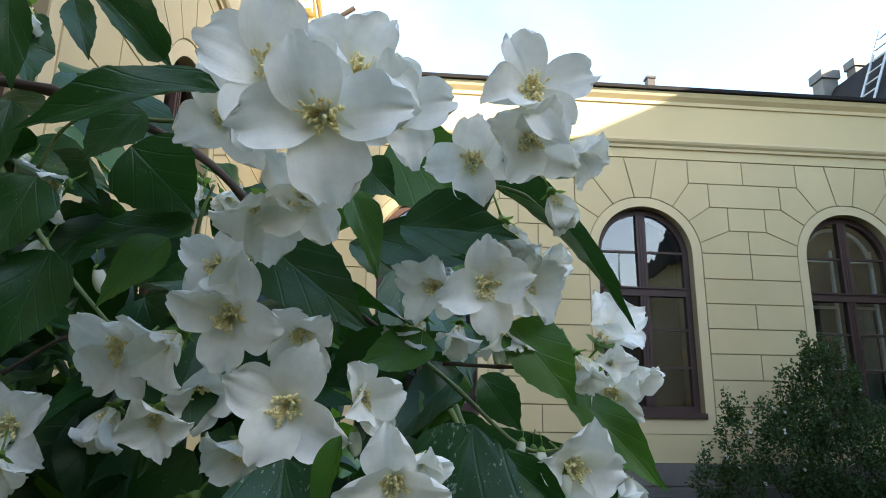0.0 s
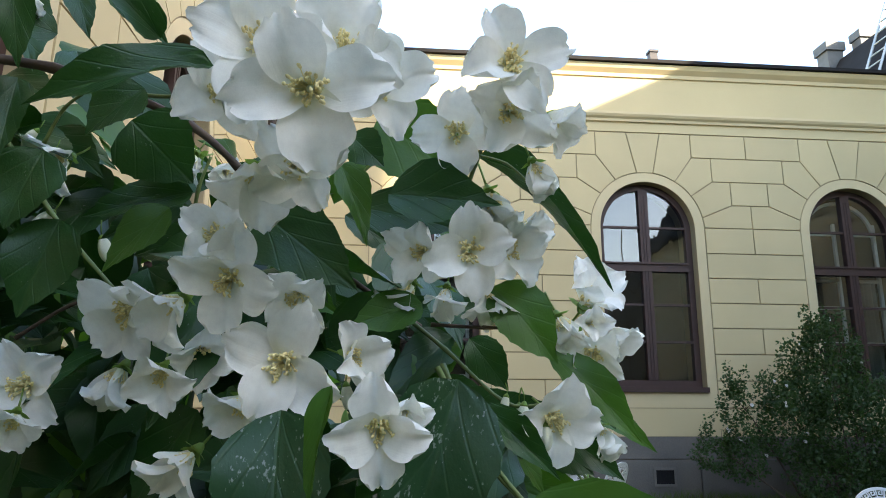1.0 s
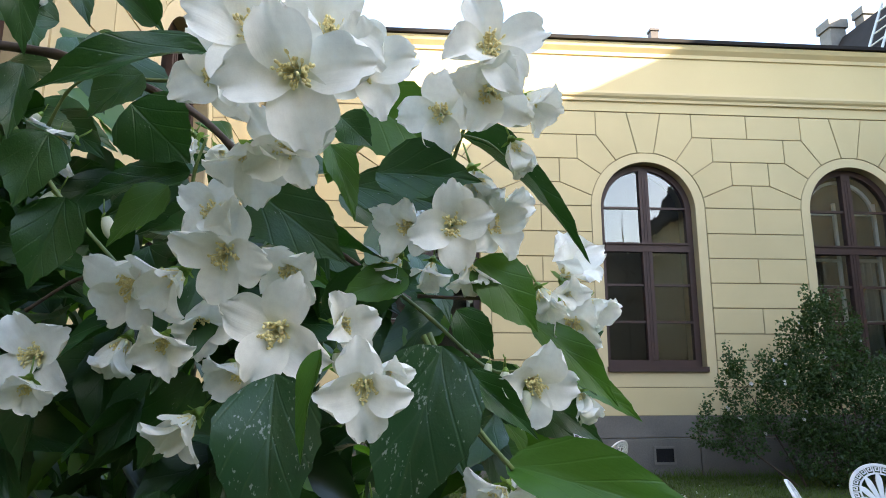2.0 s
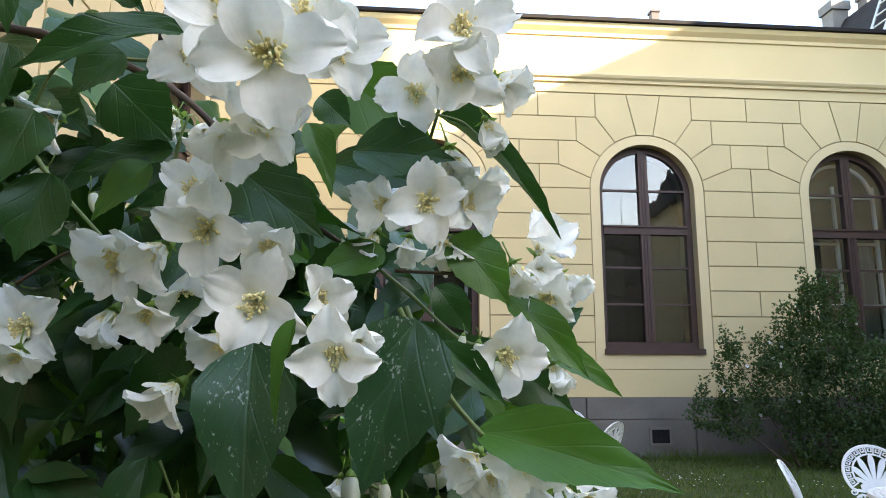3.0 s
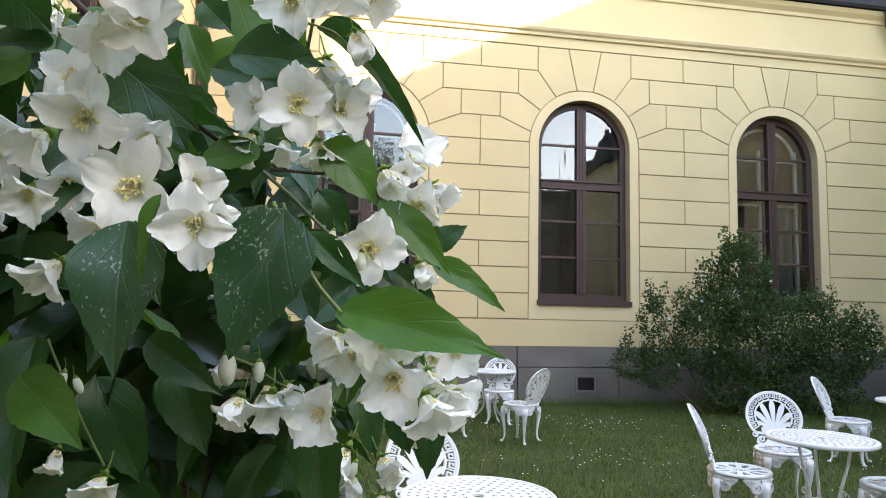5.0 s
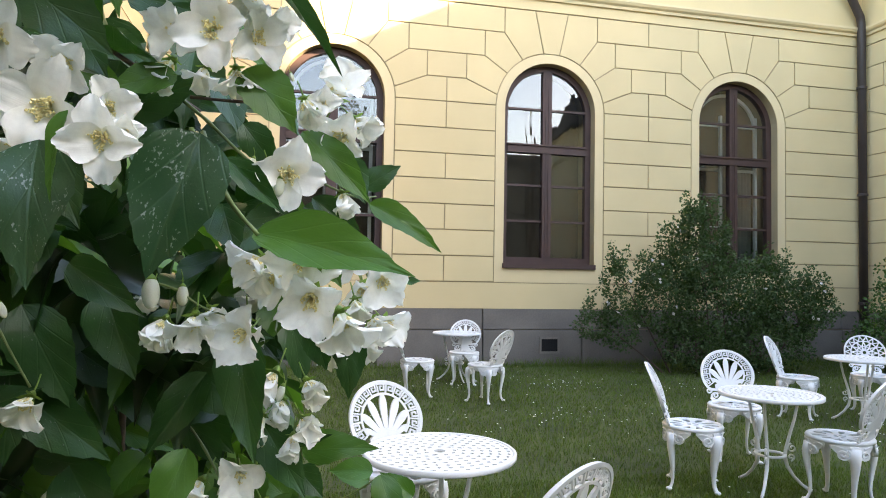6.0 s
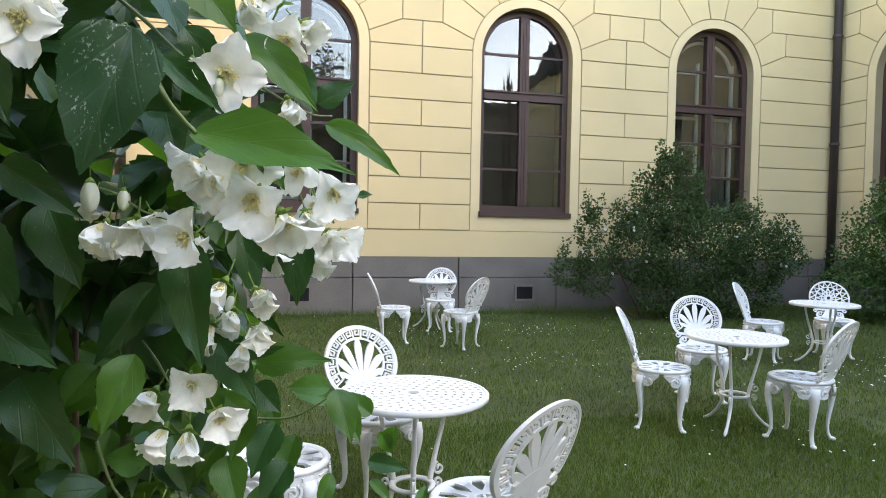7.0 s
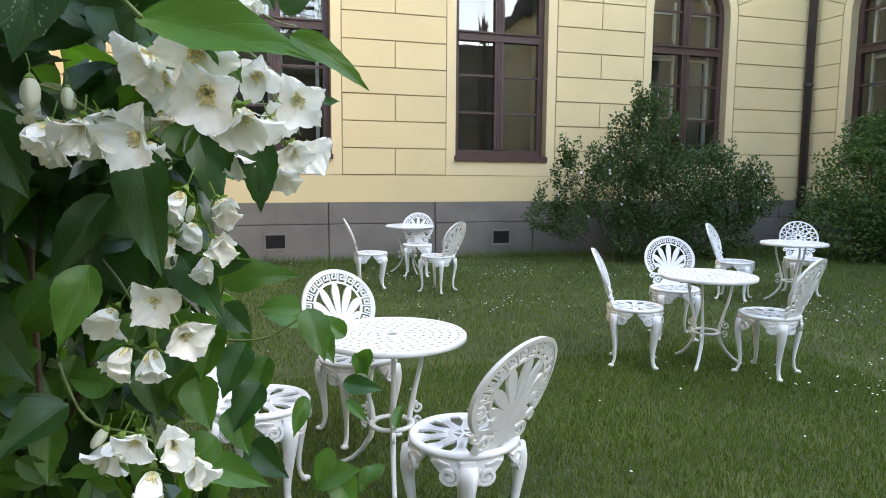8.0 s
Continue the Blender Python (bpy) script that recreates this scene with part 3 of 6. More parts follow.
def roof_ladder():
    l = thing("ladder", "grey metal ladder lying on the mansard roof", "ladder")
    a, b = Vector((8.62, 10.4, 6.25)), Vector((9.42, 10.4, 8.2))
    d = (b - a)
    out = Vector((-0.12, 0, 0.06))
    for s in (-0.2, 0.2):
        bm = bmesh.new()
        tube(bm, [a + out + Vector((0, s, 0)), b + out + Vector((0, s, 0)) + d * 0.1], 0.025, 8)
        part("rail", bm, M_ALU, l)
    for k in range(9):
        p = a + out + d * (k / 8)
        bm = bmesh.new()
        tube(bm, [p + Vector((0, -0.2, 0)), p + Vector((0, 0.2, 0))], 0.016, 8)
        part("rung", bm, M_ALU, l)


roof_ladder()


def tall_house():
    """Higher block behind the side wing, with a moulded cornice and a downpipe."""
    h = thing("tower_house", "taller sunlit cream block behind the facade", "building")
    x1, y0, y1, top = LEFT_X - 0.02, 9.0, 12.7, 12.5
    bm = bmesh.new()
    box(bm, x1 - 7, y0, 5.0, x1, y1, top)
    part("wall", bm, M_STUCCO, h)
    for z, e in ((7.5, 0.05), (8.15, 0.16), (8.3, 0.24), (9.4, 0.06)):
        bm = bmesh.new()
        box(bm, x1 - 7.1, y0 - e, z, x1 + e, y1 + e, z + 0.12)
        part("cornice", bm, M_TRIM, h)
    for k in range(7):
        bm = bmesh.new()
        box(bm, x1 + 0.001, y0 + 0.2 + k * 0.55, 7.95, x1 + 0.13, y0 + 0.34 + k * 0.55, 8.15)
        part("bracket", bm, M_TRIM, h)
    bm = bmesh.new()
    tube(bm, [(x1 + 0.10, y1 + 0.02, 5.2), (x1 + 0.10, y1 + 0.02, 8.9), (x1 + 0.35, y1 - 0.1, 9.3), (x1 + 0.7, y1 - 0.2, 9.5)], 0.05, 10)
    part("downpipe", bm, M_PIPE, h)


tall_house()


# ---- set the buildings out in metres ----
for ob in list(scene.objects):
    if ob.parent is None and ob.type in {"MESH", "EMPTY"}:
        ob.matrix_basis = SITE @ ob.matrix_basis

# ---- ground ----
bm = bmesh.new()
g = [bm.verts.new((x, y, -0.01)) for x, y in ((-900, -900), (900, -900), (900, 900), (-900, 900))]
bm.faces.new(g)
tagged(part("ground", bm, M_SOIL), "green lawn ground reaching to the walls", "ground", kind="structure")

# ---- garden furniture ----
def plate_bar(bm, p, q, w, t, warp):
    """A flat bar from p to q in the plane of a casting, w wide and t thick, bent by warp."""
    p, q = Vector(p), Vector(q)
    d = (q - p)
    if d.length < 1e-6:
        return
    n = Vector((-d.y, d.x)).normalized() * w / 2
    e = d.normalized() * w * 0.3
    c = [p - e - n, q + e - n, q + e + n, p - e + n]
    f = [bm.verts.new(warp(v.x, v.y, -t / 2)) for v in c]
    b = [bm.verts.new(warp(v.x, v.y, t / 2)) for v in c]
    bm.faces.new(f)
    bm.faces.new(b[::-1])
    for i in range(4):
        bm.faces.new((f[i], b[i], b[(i + 1) % 4], f[(i + 1) % 4]))


def strip(bm, pts, widths, t, warp):
    """A flat band along pts with changing width, one closed shell."""
    rows = []
    for i, p in enumerate(pts):
        a, b = Vector(pts[max(0, i - 1)]), Vector(pts[min(len(pts) - 1, i + 1)])
        d = (b - a).normalized()
        n = Vector((-d.y, d.x)) * (widths[i] if isinstance(widths, (list, tuple)) else widths) / 2
        p = Vector(p)
        rows.append([bm.verts.new(warp(v.x, v.y, s)) for v, s in ((p - n, -t / 2), (p + n, -t / 2), (p + n, t / 2), (p - n, t / 2))])
    for a, b in zip(rows, rows[1:]):
        for k in range(4):
            bm.faces.new((a[k], a[(k + 1) % 4], b[(k + 1) % 4], b[k]))
    bm.faces.new(rows[0][::-1])
    bm.faces.new(rows[-1])


def polar(r, a, c=0.245):
    return (r * math.sin(radians(a)), c + r * math.cos(radians(a)))


def back_warp(u, v, s):
    """Casting plane to chair space: the back leans and curls round the sitter."""
    return Vector((u, 0.165 + 0.33 * v + s - 0.55 * u * u, 0.445 + 0.93 * v))


def spiral(cx, cy, r, turns, flip=1, start=0, n=26):
    return [(cx + flip * r * (1 - 0.8 * i / n) * math.cos(start + turns * 2 * math.pi * i / n), cy + r * (1 - 0.8 * i / n) * math.sin(start + turns * 2 * math.pi * i / n)) for i in range(n + 1)]


def chair_backs():
    made = {}
    for style in ("fan", "lattice"):
        t = 0.012
        bm = bmesh.new()
        span = 128
        strip(bm, [polar(0.208, a) for a in np.linspace(-span, span, 49)], 0.016, t * 1.5, back_warp)
        rim = mesh_of("back_rim", bm, M_WHITE)
        bm = bmesh.new()
        if style == "fan":
            strip(bm, [polar(0.139, a) for a in np.linspace(-span, span, 45)], 0.012, t, back_warp)
            cells = 15
            step = 2 * span / cells
            r0, r1 = 0.147, 0.199
            for k in range(cells):
                a0 = -span + k * step
                q = lambda a, r: polar(r0 + (r1 - r0) * r, a0 + step * a)
                path = [(0.05, 0.0), (0.05, 0.98), (0.95, 0.98)]
                path2 = [(0.80, 1.0), (0.80, 0.28), (0.36, 0.28), (0.36, 0.68), (0.56, 0.68)]
                for pp in (path, path2):
                    for a, b in zip(pp, pp[1:]):
                        plate_bar(bm, q(*a), q(*b), 0.0078, t, back_warp)
        else:
            strip(bm, [polar(0.139, a) for a in np.linspace(-180, 180, 45)], 0.012, t, back_warp)
            for k in range(13):
                a0 = -span + k * 2 * span / 13
                w = 2 * span / 13
                for x0, x1 in ((0, 0.5), (1, 0.5)):
                    plate_bar(bm, polar(0.199, a0 + w * x0), polar(0.145, a0 + w * x1), 0.01, t, back_warp)
        border = mesh_of("back_border", bm, M_WHITE)
        fan = []
        if style == "fan":
            hub = (0, 0.13)
            for k in range(11):
                bm = bmesh.new()
                a = radians(-105 + 21 * k)
                dx, dz = math.sin(a), math.cos(a)
                # length to the inner rim
                b = hub[0] * dx + (hub[1] - 0.245) * dz
                l = -b + math.sqrt(max(0, b * b - ((hub[1] - 0.245) ** 2 - 0.137 ** 2)))
                pts = [(hub[0] + dx * l * s, hub[1] + dz * l * s) for s in np.linspace(0.12, 0.99, 9)]
                wd = [0.016, 0.021, 0.027, 0.032, 0.037, 0.041, 0.043, 0.038, 0.02]
                strip(bm, pts, [w * min(1, l / 0.2) for w in wd], t, back_warp)
                fan.append(mesh_of("fan_rib", bm, M_WHITE))
            bm = bmesh.new()
            strip(bm, [(-0.10, 0.125), (-0.05, 0.13), (0.0, 0.135), (0.05, 0.13), (0.10, 0.125)], [0.03, 0.085, 0.11, 0.085, 0.03], t * 1.2, back_warp)
            fan.append(mesh_of("fan_hub", bm, M_WHITE))
        else:
            for k in range(12):
                bm = bmesh.new()
                a = 30 * k
                strip(bm, [polar(0.02, a), polar(0.075, a + 14), polar(0.134, a)], [0.010, 0.012, 0.012], t, back_warp)
                strip(bm, [polar(0.02, a), polar(0.075, a - 14), polar(0.134, a)], [0.010, 0.012, 0.012], t, back_warp)
                fan.append(mesh_of("lattice_loop", bm, M_WHITE))
            bm = bmesh.new()
            strip(bm, [polar(0.075, a) for a in np.linspace(-180, 180, 37)], 0.010, t, back_warp)
            fan.append(mesh_of("lattice_ring", bm, M_WHITE))
        bm = bmesh.new()
        strip(bm, [(0, -0.005), (0, 0.04), (0, 0.08), (0, 0.12)], [0.22, 0.13, 0.09, 0.12], t, back_warp)
        for s in (-1, 1):
            e = polar(0.208, 128 * s)
            strip(bm, [(s * 0.03, 0.10), (s * 0.08, 0.095), (s * 0.13, 0.10), (e[0], e[1])], [0.03, 0.022, 0.02, 0.016], t, back_warp)
            strip(bm, spiral(s * 0.155, 0.088, 0.028, 1.4, s, 1.2), 0.010, t * 1.3, back_warp)
            strip(bm, spiral(s * 0.105, 0.045, 0.030, 1.4, s, -1.0), 0.010, t * 1.3, back_warp)
            strip(bm, [(s * 0.10, 0.0), (s * 0.14, 0.02), (s * 0.135, 0.05), (s * 0.10, 0.07), (s * 0.06, 0.06)], [0.03, 0.02, 0.014, 0.012, 0.01], t, back_warp)
        foot = mesh_of("back_support", bm, M_WHITE)
        made[style] = (rim, border, fan, foot)
    return made


BACKS = chair_backs()


def chair_parts():
    bm = bmesh.new()
    lathe(bm, [(0.172, 0.444), (0.185, 0.452), (0.198, 0.450), (0.205, 0.440), (0.203, 0.428), (0.190, 0.424), (0.172, 0.430)], 40, True)
    rim = mesh_of("seat_rim", bm, M_WHITE, True)
    flatw = lambda u, v, s: Vector((u, v, 0.438 + s))
    web = []
    for k in range(10):
        a = 36 * k
        bm = bmesh.new()
        for s in (-1, 1):
            strip(bm, [polar(0.05, a, 0), polar(0.09, a + s * 13, 0), polar(0.13, a + s * 15, 0), polar(0.176, a + s * 9, 0)], [0.014, 0.017, 0.018, 0.020], 0.01, flatw)
        web.append(mesh_of("seat_loop", bm, M_WHITE))
        bm = bmesh.new()
        strip(bm, [polar(0.05, a + 18, 0), polar(0.12, a + 18, 0), polar(0.176, a + 18, 0)], [0.014, 0.026, 0.034], 0.01, flatw)
        web.append(mesh_of("seat_spoke", bm, M_WHITE))
    bm = bmesh.new()
    strip(bm, [polar(0.05, a, 0) for a in np.linspace(0, 360, 25)], 0.022, 0.010, flatw)
    for k in range(5):
        plate_bar(bm, polar(0.0, 72 * k, 0), polar(0.05, 72 * k, 0), 0.01, 0.01, flatw)
    web.append(mesh_of("seat_rosette", bm, M_WHITE))
    # one leg at angle 0 (towards +x): bracket under the rim, scrolls, curved leg, paw foot
    cyl = lambda u, v, s: Vector(((0.192 + s) * math.cos(u / 0.192), (0.192 + s) * math.sin(u / 0.192), v))
    bm = bmesh.new()
    us = np.linspace(-0.135, 0.135, 17)
    prev = None
    for u in us:
        q = abs(u) / 0.135
        low = 0.43 - 0.092 * (1 - q ** 1.6) - 0.022
        ring = [bm.verts.new(cyl(u, 0.43, 0.006)), bm.verts.new(cyl(u, low, 0.006)), bm.verts.new(cyl(u, low, -0.006)), bm.verts.new(cyl(u, 0.43, -0.006))]
        if prev:
            for k in range(4):
                bm.faces.new((prev[k], prev[(k + 1) % 4], ring[(k + 1) % 4], ring[k]))
        else:
            bm.faces.new(ring[::-1])
        prev = ring
    bm.faces.new(prev)
    apron = mesh_of("apron", bm, M_WHITE)
    bm = bmesh.new()
    for s in (-1, 1):
        strip(bm, spiral(s * 0.062, 0.366, 0.036, 1.7, s, 2.2), 0.0115, 0.026, lambda u, v, e: cyl(u, v, 0.006 + e))
        strip(bm, [(s * 0.125, 0.41), (s * 0.10, 0.415), (s * 0.08, 0.408), (s * 0.06, 0.407)], [0.006, 0.009, 0.009, 0.006], 0.012, lambda u, v, e: cyl(u, v, 0.008 + e))
        strip(bm, [(s * 0.03, 0.36), (s * 0.022, 0.33), (s * 0.012, 0.30)], [0.01, 0.01, 0.006], 0.012, lambda u, v, e: cyl(u, v, 0.008 + e))
    strip(bm, [(0, 0.42), (0, 0.38), (0, 0.33), (0, 0.30)], [0.05, 0.045, 0.04, 0.03], 0.018, lambda u, v, e: cyl(u, v, 0.008 + e))
    scroll = mesh_of("scroll", bm, M_WHITE)
    bm = bmesh.new()
    prof = [(0.193, 0.40, 0.042), (0.203, 0.35, 0.040), (0.207, 0.31, 0.033), (0.203, 0.26, 0.026), (0.194, 0.20, 0.021), (0.186, 0.14, 0.017), (0.184, 0.09, 0.015), (0.190, 0.05, 0.014), (0.203, 0.024, 0.015), (0.216, 0.012, 0.016), (0.226, 0.006, 0.012)]
    tube(bm, [(r, 0, z) for r, z, w in prof], [w for r, z, w in prof], 8, 0.7)
    leg = mesh_of("leg", bm, M_WHITE, True)
    bm = bmesh.new()
    bmesh.ops.create_uvsphere(bm, u_segments=10, v_segments=6, radius=0.019, matrix=Matrix.Translation((0.218, 0, 0.014)) @ Matrix.Diagonal((1.25, 1.1, 0.72, 1)))
    foot = mesh_of("foot", bm, M_WHITE, True)
    return rim, web, apron, scroll, leg, foot


SEAT_RIM, SEAT_WEB, APRON, SCROLL, LEG, FOOT = chair_parts()


def garden_chair(style, label):
    """Cast-metal garden chair facing -y, feet at z = 0."""
    c = thing("garden_chair", label, "chair", "white garden chairs")
    seat = part("seat", SEAT_RIM, M_WHITE, c)
    for piece in SEAT_WEB:
        part(piece.name.split(".")[0], piece, M_WHITE, seat)
    rim, border, fan, foot = BACKS[style]
    back = part("backrest", rim, M_WHITE, c)
    part("border", border, M_WHITE, back)
    for piece in fan:
        part(piece.name.split(".")[0], piece, M_WHITE, back)
    part("back_support", foot, M_WHITE, back)
    for k in range(4):
        l = part("leg", LEG, M_WHITE, c)
        l.matrix_basis = pose(0, 0, 0, 0, 0, 45 + 90 * k)
        part("apron", APRON, M_WHITE, l)
        part("scroll", SCROLL, M_WHITE, l)
        part("foot", FOOT, M_WHITE, l)
    return c


TABLES = {"near": (1.145, 2.85), "middle": (3.675, 3.966), "right": (6.12, 5.687), "far": (2.719, 8.82)}
CHAIRS = [
    ("fan", 1.080, 3.355, 17),
    ("fan", 1.270, 2.225, -150),
    ("fan", 0.585, 2.780, 75),
    ("fan", 3.190, 4.116, 58),
    ("fan", 3.946, 4.705, -22),
    ("fan", 3.938, 3.659, -155),
    ("fan", 5.670, 6.024, 40),
    ("lattice", 6.631, 6.059, -30),
    ("fan", 1.977, 7.737, 84),
    ("fan", 2.745, 8.520, -18),
    ("fan", 2.667, 7.287, -140),
]
FIRST = {}
for style, x, y, turn in CHAIRS:
    m = pose(x, y, 0, 0, 0, turn)
    grow = Matrix.Diagonal((0.97, 0.97, 0.935, 1))
    label = "white cast-metal garden chair with a fan-shaped openwork back on the lawn" if style == "fan" else "white cast-metal garden chair with a round lattice back on the lawn"
    if style in FIRST:
        copy_thing(FIRST[style], m)
    else:
        FIRST[style] = garden_chair(style, label)
        FIRST[style].matrix_basis = m @ grow


def table_top():
    bm = bmesh.new()
    R = 0.345
    rings, t = 7, 0.010
    for k in range(rings):
        r0, r1 = 0.05 + (R - 0.06) * k / rings, 0.05 + (R - 0.06) * (k + 1) / rings
        n = max(8, int(2 * math.pi * (r0 + r1) / 2 / 0.048))
        for i in range(n):
            a0, a1 = 2 * math.pi * (i + 0.5 * (k % 2)) / n, 2 * math.pi * (i + 1 + 0.5 * (k % 2)) / n
            P = lambda r, a: (r * math.cos(a), r * math.sin(a))
            rm, am, dr, da = (r0 + r1) / 2, (a0 + a1) / 2, (r1 - r0) / 2, (a1 - a0) / 2
            out = [P(r0, a0), P(r1, a0), P(r1, a1), P(r0, a1)]
            h = 0.62
            ins = [P(rm - dr * h * 0.9, am - da * h * 0.25), P(rm + dr * h * 0.35, am - da * h), P(rm + dr * h * 0.9, am + da * h * 0.25), P(rm - dr * h * 0.35, am + da * h)]
            vo = [[bm.verts.new((*p, z)) for p in out] for z in (0.68, 0.68 - t)]
            vi = [[bm.verts.new((*p, z)) for p in ins] for z in (0.68, 0.68 - t)]
            for j in range(4):
                q = (j + 1) % 4
                bm.faces.new((vo[0][j], vi[0][j], vi[0][q], vo[0][q]))
                bm.faces.new((vo[1][j], vo[1][q], vi[1][q], vi[1][j]))
                bm.faces.new((vi[0][j], vi[1][j], vi[1][q], vi[0][q]))
    lathe(bm, [(0.028, 0.68), (0.051, 0.68), (0.051, 0.67), (0.028, 0.67)], 20, True)
    bmesh.ops.remove_doubles(bm, verts=bm.verts[:], dist=0.0005)
    return mesh_of("tabletop", bm, M_WHITE)


def garden_table(x, y, turn):
    c = thing("garden_table", "round white perforated cast-metal garden table on the lawn", "table", "white garden tables")
    c.matrix_basis = pose(x, y, 0, 0, 0, turn) @ Matrix.Diagonal((0.93, 0.93, 0.94, 1))
    top = part("tabletop", table_top(), M_WHITE, c)
    bm = bmesh.new()
    lathe(bm, [(0.334, 0.682), (0.345, 0.686), (0.352, 0.680), (0.352, 0.660), (0.346, 0.656), (0.336, 0.668)], 56, True)
    part("edge", bm, M_WHITE, top, smooth=True)
    for k in range(3):
        m = pose(0, 0, 0, 0, 0, 120 * k)
        bm = bmesh.new()
        prof = [(0.19, 0.668), (0.185, 0.60), (0.165, 0.50), (0.135, 0.40), (0.108, 0.30), (0.10, 0.24), (0.115, 0.17), (0.16, 0.10), (0.215, 0.045), (0.265, 0.012), (0.285, 0.009)]
        tube(bm, [m @ Vector((r, 0, z)) for r, z in prof], [0.011, 0.011, 0.011, 0.012, 0.013, 0.014, 0.014, 0.012, 0.011, 0.012, 0.009], 8)
        leg = part("leg", bm, M_WHITE, c, smooth=True)
        bm = bmesh.new()
        w = lambda u, v, s: m @ Vector((u, s, v))
        strip(bm, spiral(0.150, 0.30, 0.032, 1.3, 1, 1.8), 0.009, 0.012, w)
        strip(bm, spiral(0.142, 0.235, 0.026, 1.2, 1, -1.6), 0.009, 0.012, w)
        part("scroll", bm, M_WHITE, leg)
    bm = bmesh.new()
    lathe(bm, [(0.082, 0.255), (0.108, 0.257), (0.110, 0.243), (0.082, 0.243)], 32, True)
    part("ring_shelf", bm, M_WHITE, c, smooth=True)
    return c


FIRST_TABLE = None
for (x, y), turn in zip(TABLES.values(), (20, -20, 5, 40)):
    if FIRST_TABLE is None:
        FIRST_TABLE = garden_table(x, y, turn)
    else:
        copy_thing(FIRST_TABLE, pose(x, y, 0, 0, 0, turn))


# ---- lawn ----
def lawn():
    rng = np.random.default_rng(3)
    verts, faces = [], []
    def blades(count, xs, ys, h0, h1, w):
        X, Y = rng.uniform(*xs, count), rng.uniform(*ys, count)
        A, H = rng.uniform(0, 2 * math.pi, count), rng.uniform(h0, h1, count)
        H *= 0.7 + 0.6 * (0.5 + 0.5 * np.sin(X * 3.1 + 1.3 * np.sin(Y * 2.3)) * np.sin(Y * 2.7))
        L, W = rng.uniform(0.3, 1.5, count) * H, rng.uniform(0.7, 1.3, count) * w
        D = rng.uniform(0, 2 * math.pi, count)
        base = len(verts)
        for x, y, a, h, l, q, d in zip(X, Y, A, H, L, W, D):
            i = len(verts)
            cx, cy = math.cos(a) * q, math.sin(a) * q
            dx, dy = math.cos(d) * l, math.sin(d) * l
            verts.extend(((x - cx, y - cy, -0.012), (x + cx, y + cy, -0.012), (x + cx * 0.7 + dx * 0.4, y + cy * 0.7 + dy * 0.4, h * 0.6), (x - cx * 0.7 + dx * 0.4, y - cy * 0.7 + dy * 0.4, h * 0.6), (x + dx, y + dy, h)))
            faces.extend(((i, i + 1, i + 2, i + 3), (i + 3, i + 2, i + 4)))
    blades(150000, (-0.4, 10.9), (1.2, 10.3), 0.014, 0.036, 0.0026)
    blades(60000, (0.2, 4.6), (1.2, 4.4), 0.012, 0.032, 0.002)
    blades(3500, (-1.5, 10.9), (10.0, 10.34), 0.06, 0.16, 0.003)
    raw_ob = raw("lawn_grass", verts, faces, M_GRASS)
    tagged(raw_ob, "short green lawn grass sown with daisies", "grass", kind="stuff")
    v2, f2 = [], []
    n = 420
    for i in range(n):
        if i % 3:
            cx, cy = [(2.4, 8.2), (5.8, 7.6), (4.4, 3.2), (3.2, 6.2), (5.6, 5.0), (4.0, 8.2), (6.8, 5.2)][i % 7]
            x, y = rng.normal(cx, 0.45), rng.normal(cy, 0.3)
        else:
            x, y = rng.uniform(0.4, 9.5), rng.uniform(1.8, 9.8)
        z, r = rng.uniform(0.03, 0.05), rng.uniform(0.005, 0.009)
        b = len(v2)
        v2.append((x, y, z + 0.004))
        for k in range(8):
            v2.append((x + r * math.cos(k * 0.785), y + r * math.sin(k * 0.785) , z + rng.uniform(-0.003, 0.003)))
        f2.extend((b, b + 1 + k, b + 1 + (k + 1) % 8) for k in range(8))
    tagged(raw("daisies", v2, f2, M_DAISY), "small white daisies scattered over the lawn", "flowers", kind="stuff")


lawn()


# ---- shrubs at the wall ----
FRONT, EAST = on_site(0, WALL_Y).y, on_site(RIGHT_X, 0).x


def sited(blobs):
    return [(*on_site(*b[:3]), *(UNIT * r for r in b[3:])) for b in blobs]


def rooted(stems):
    return [(tuple(on_site(*p)[:2]), b) for p, b in stems]


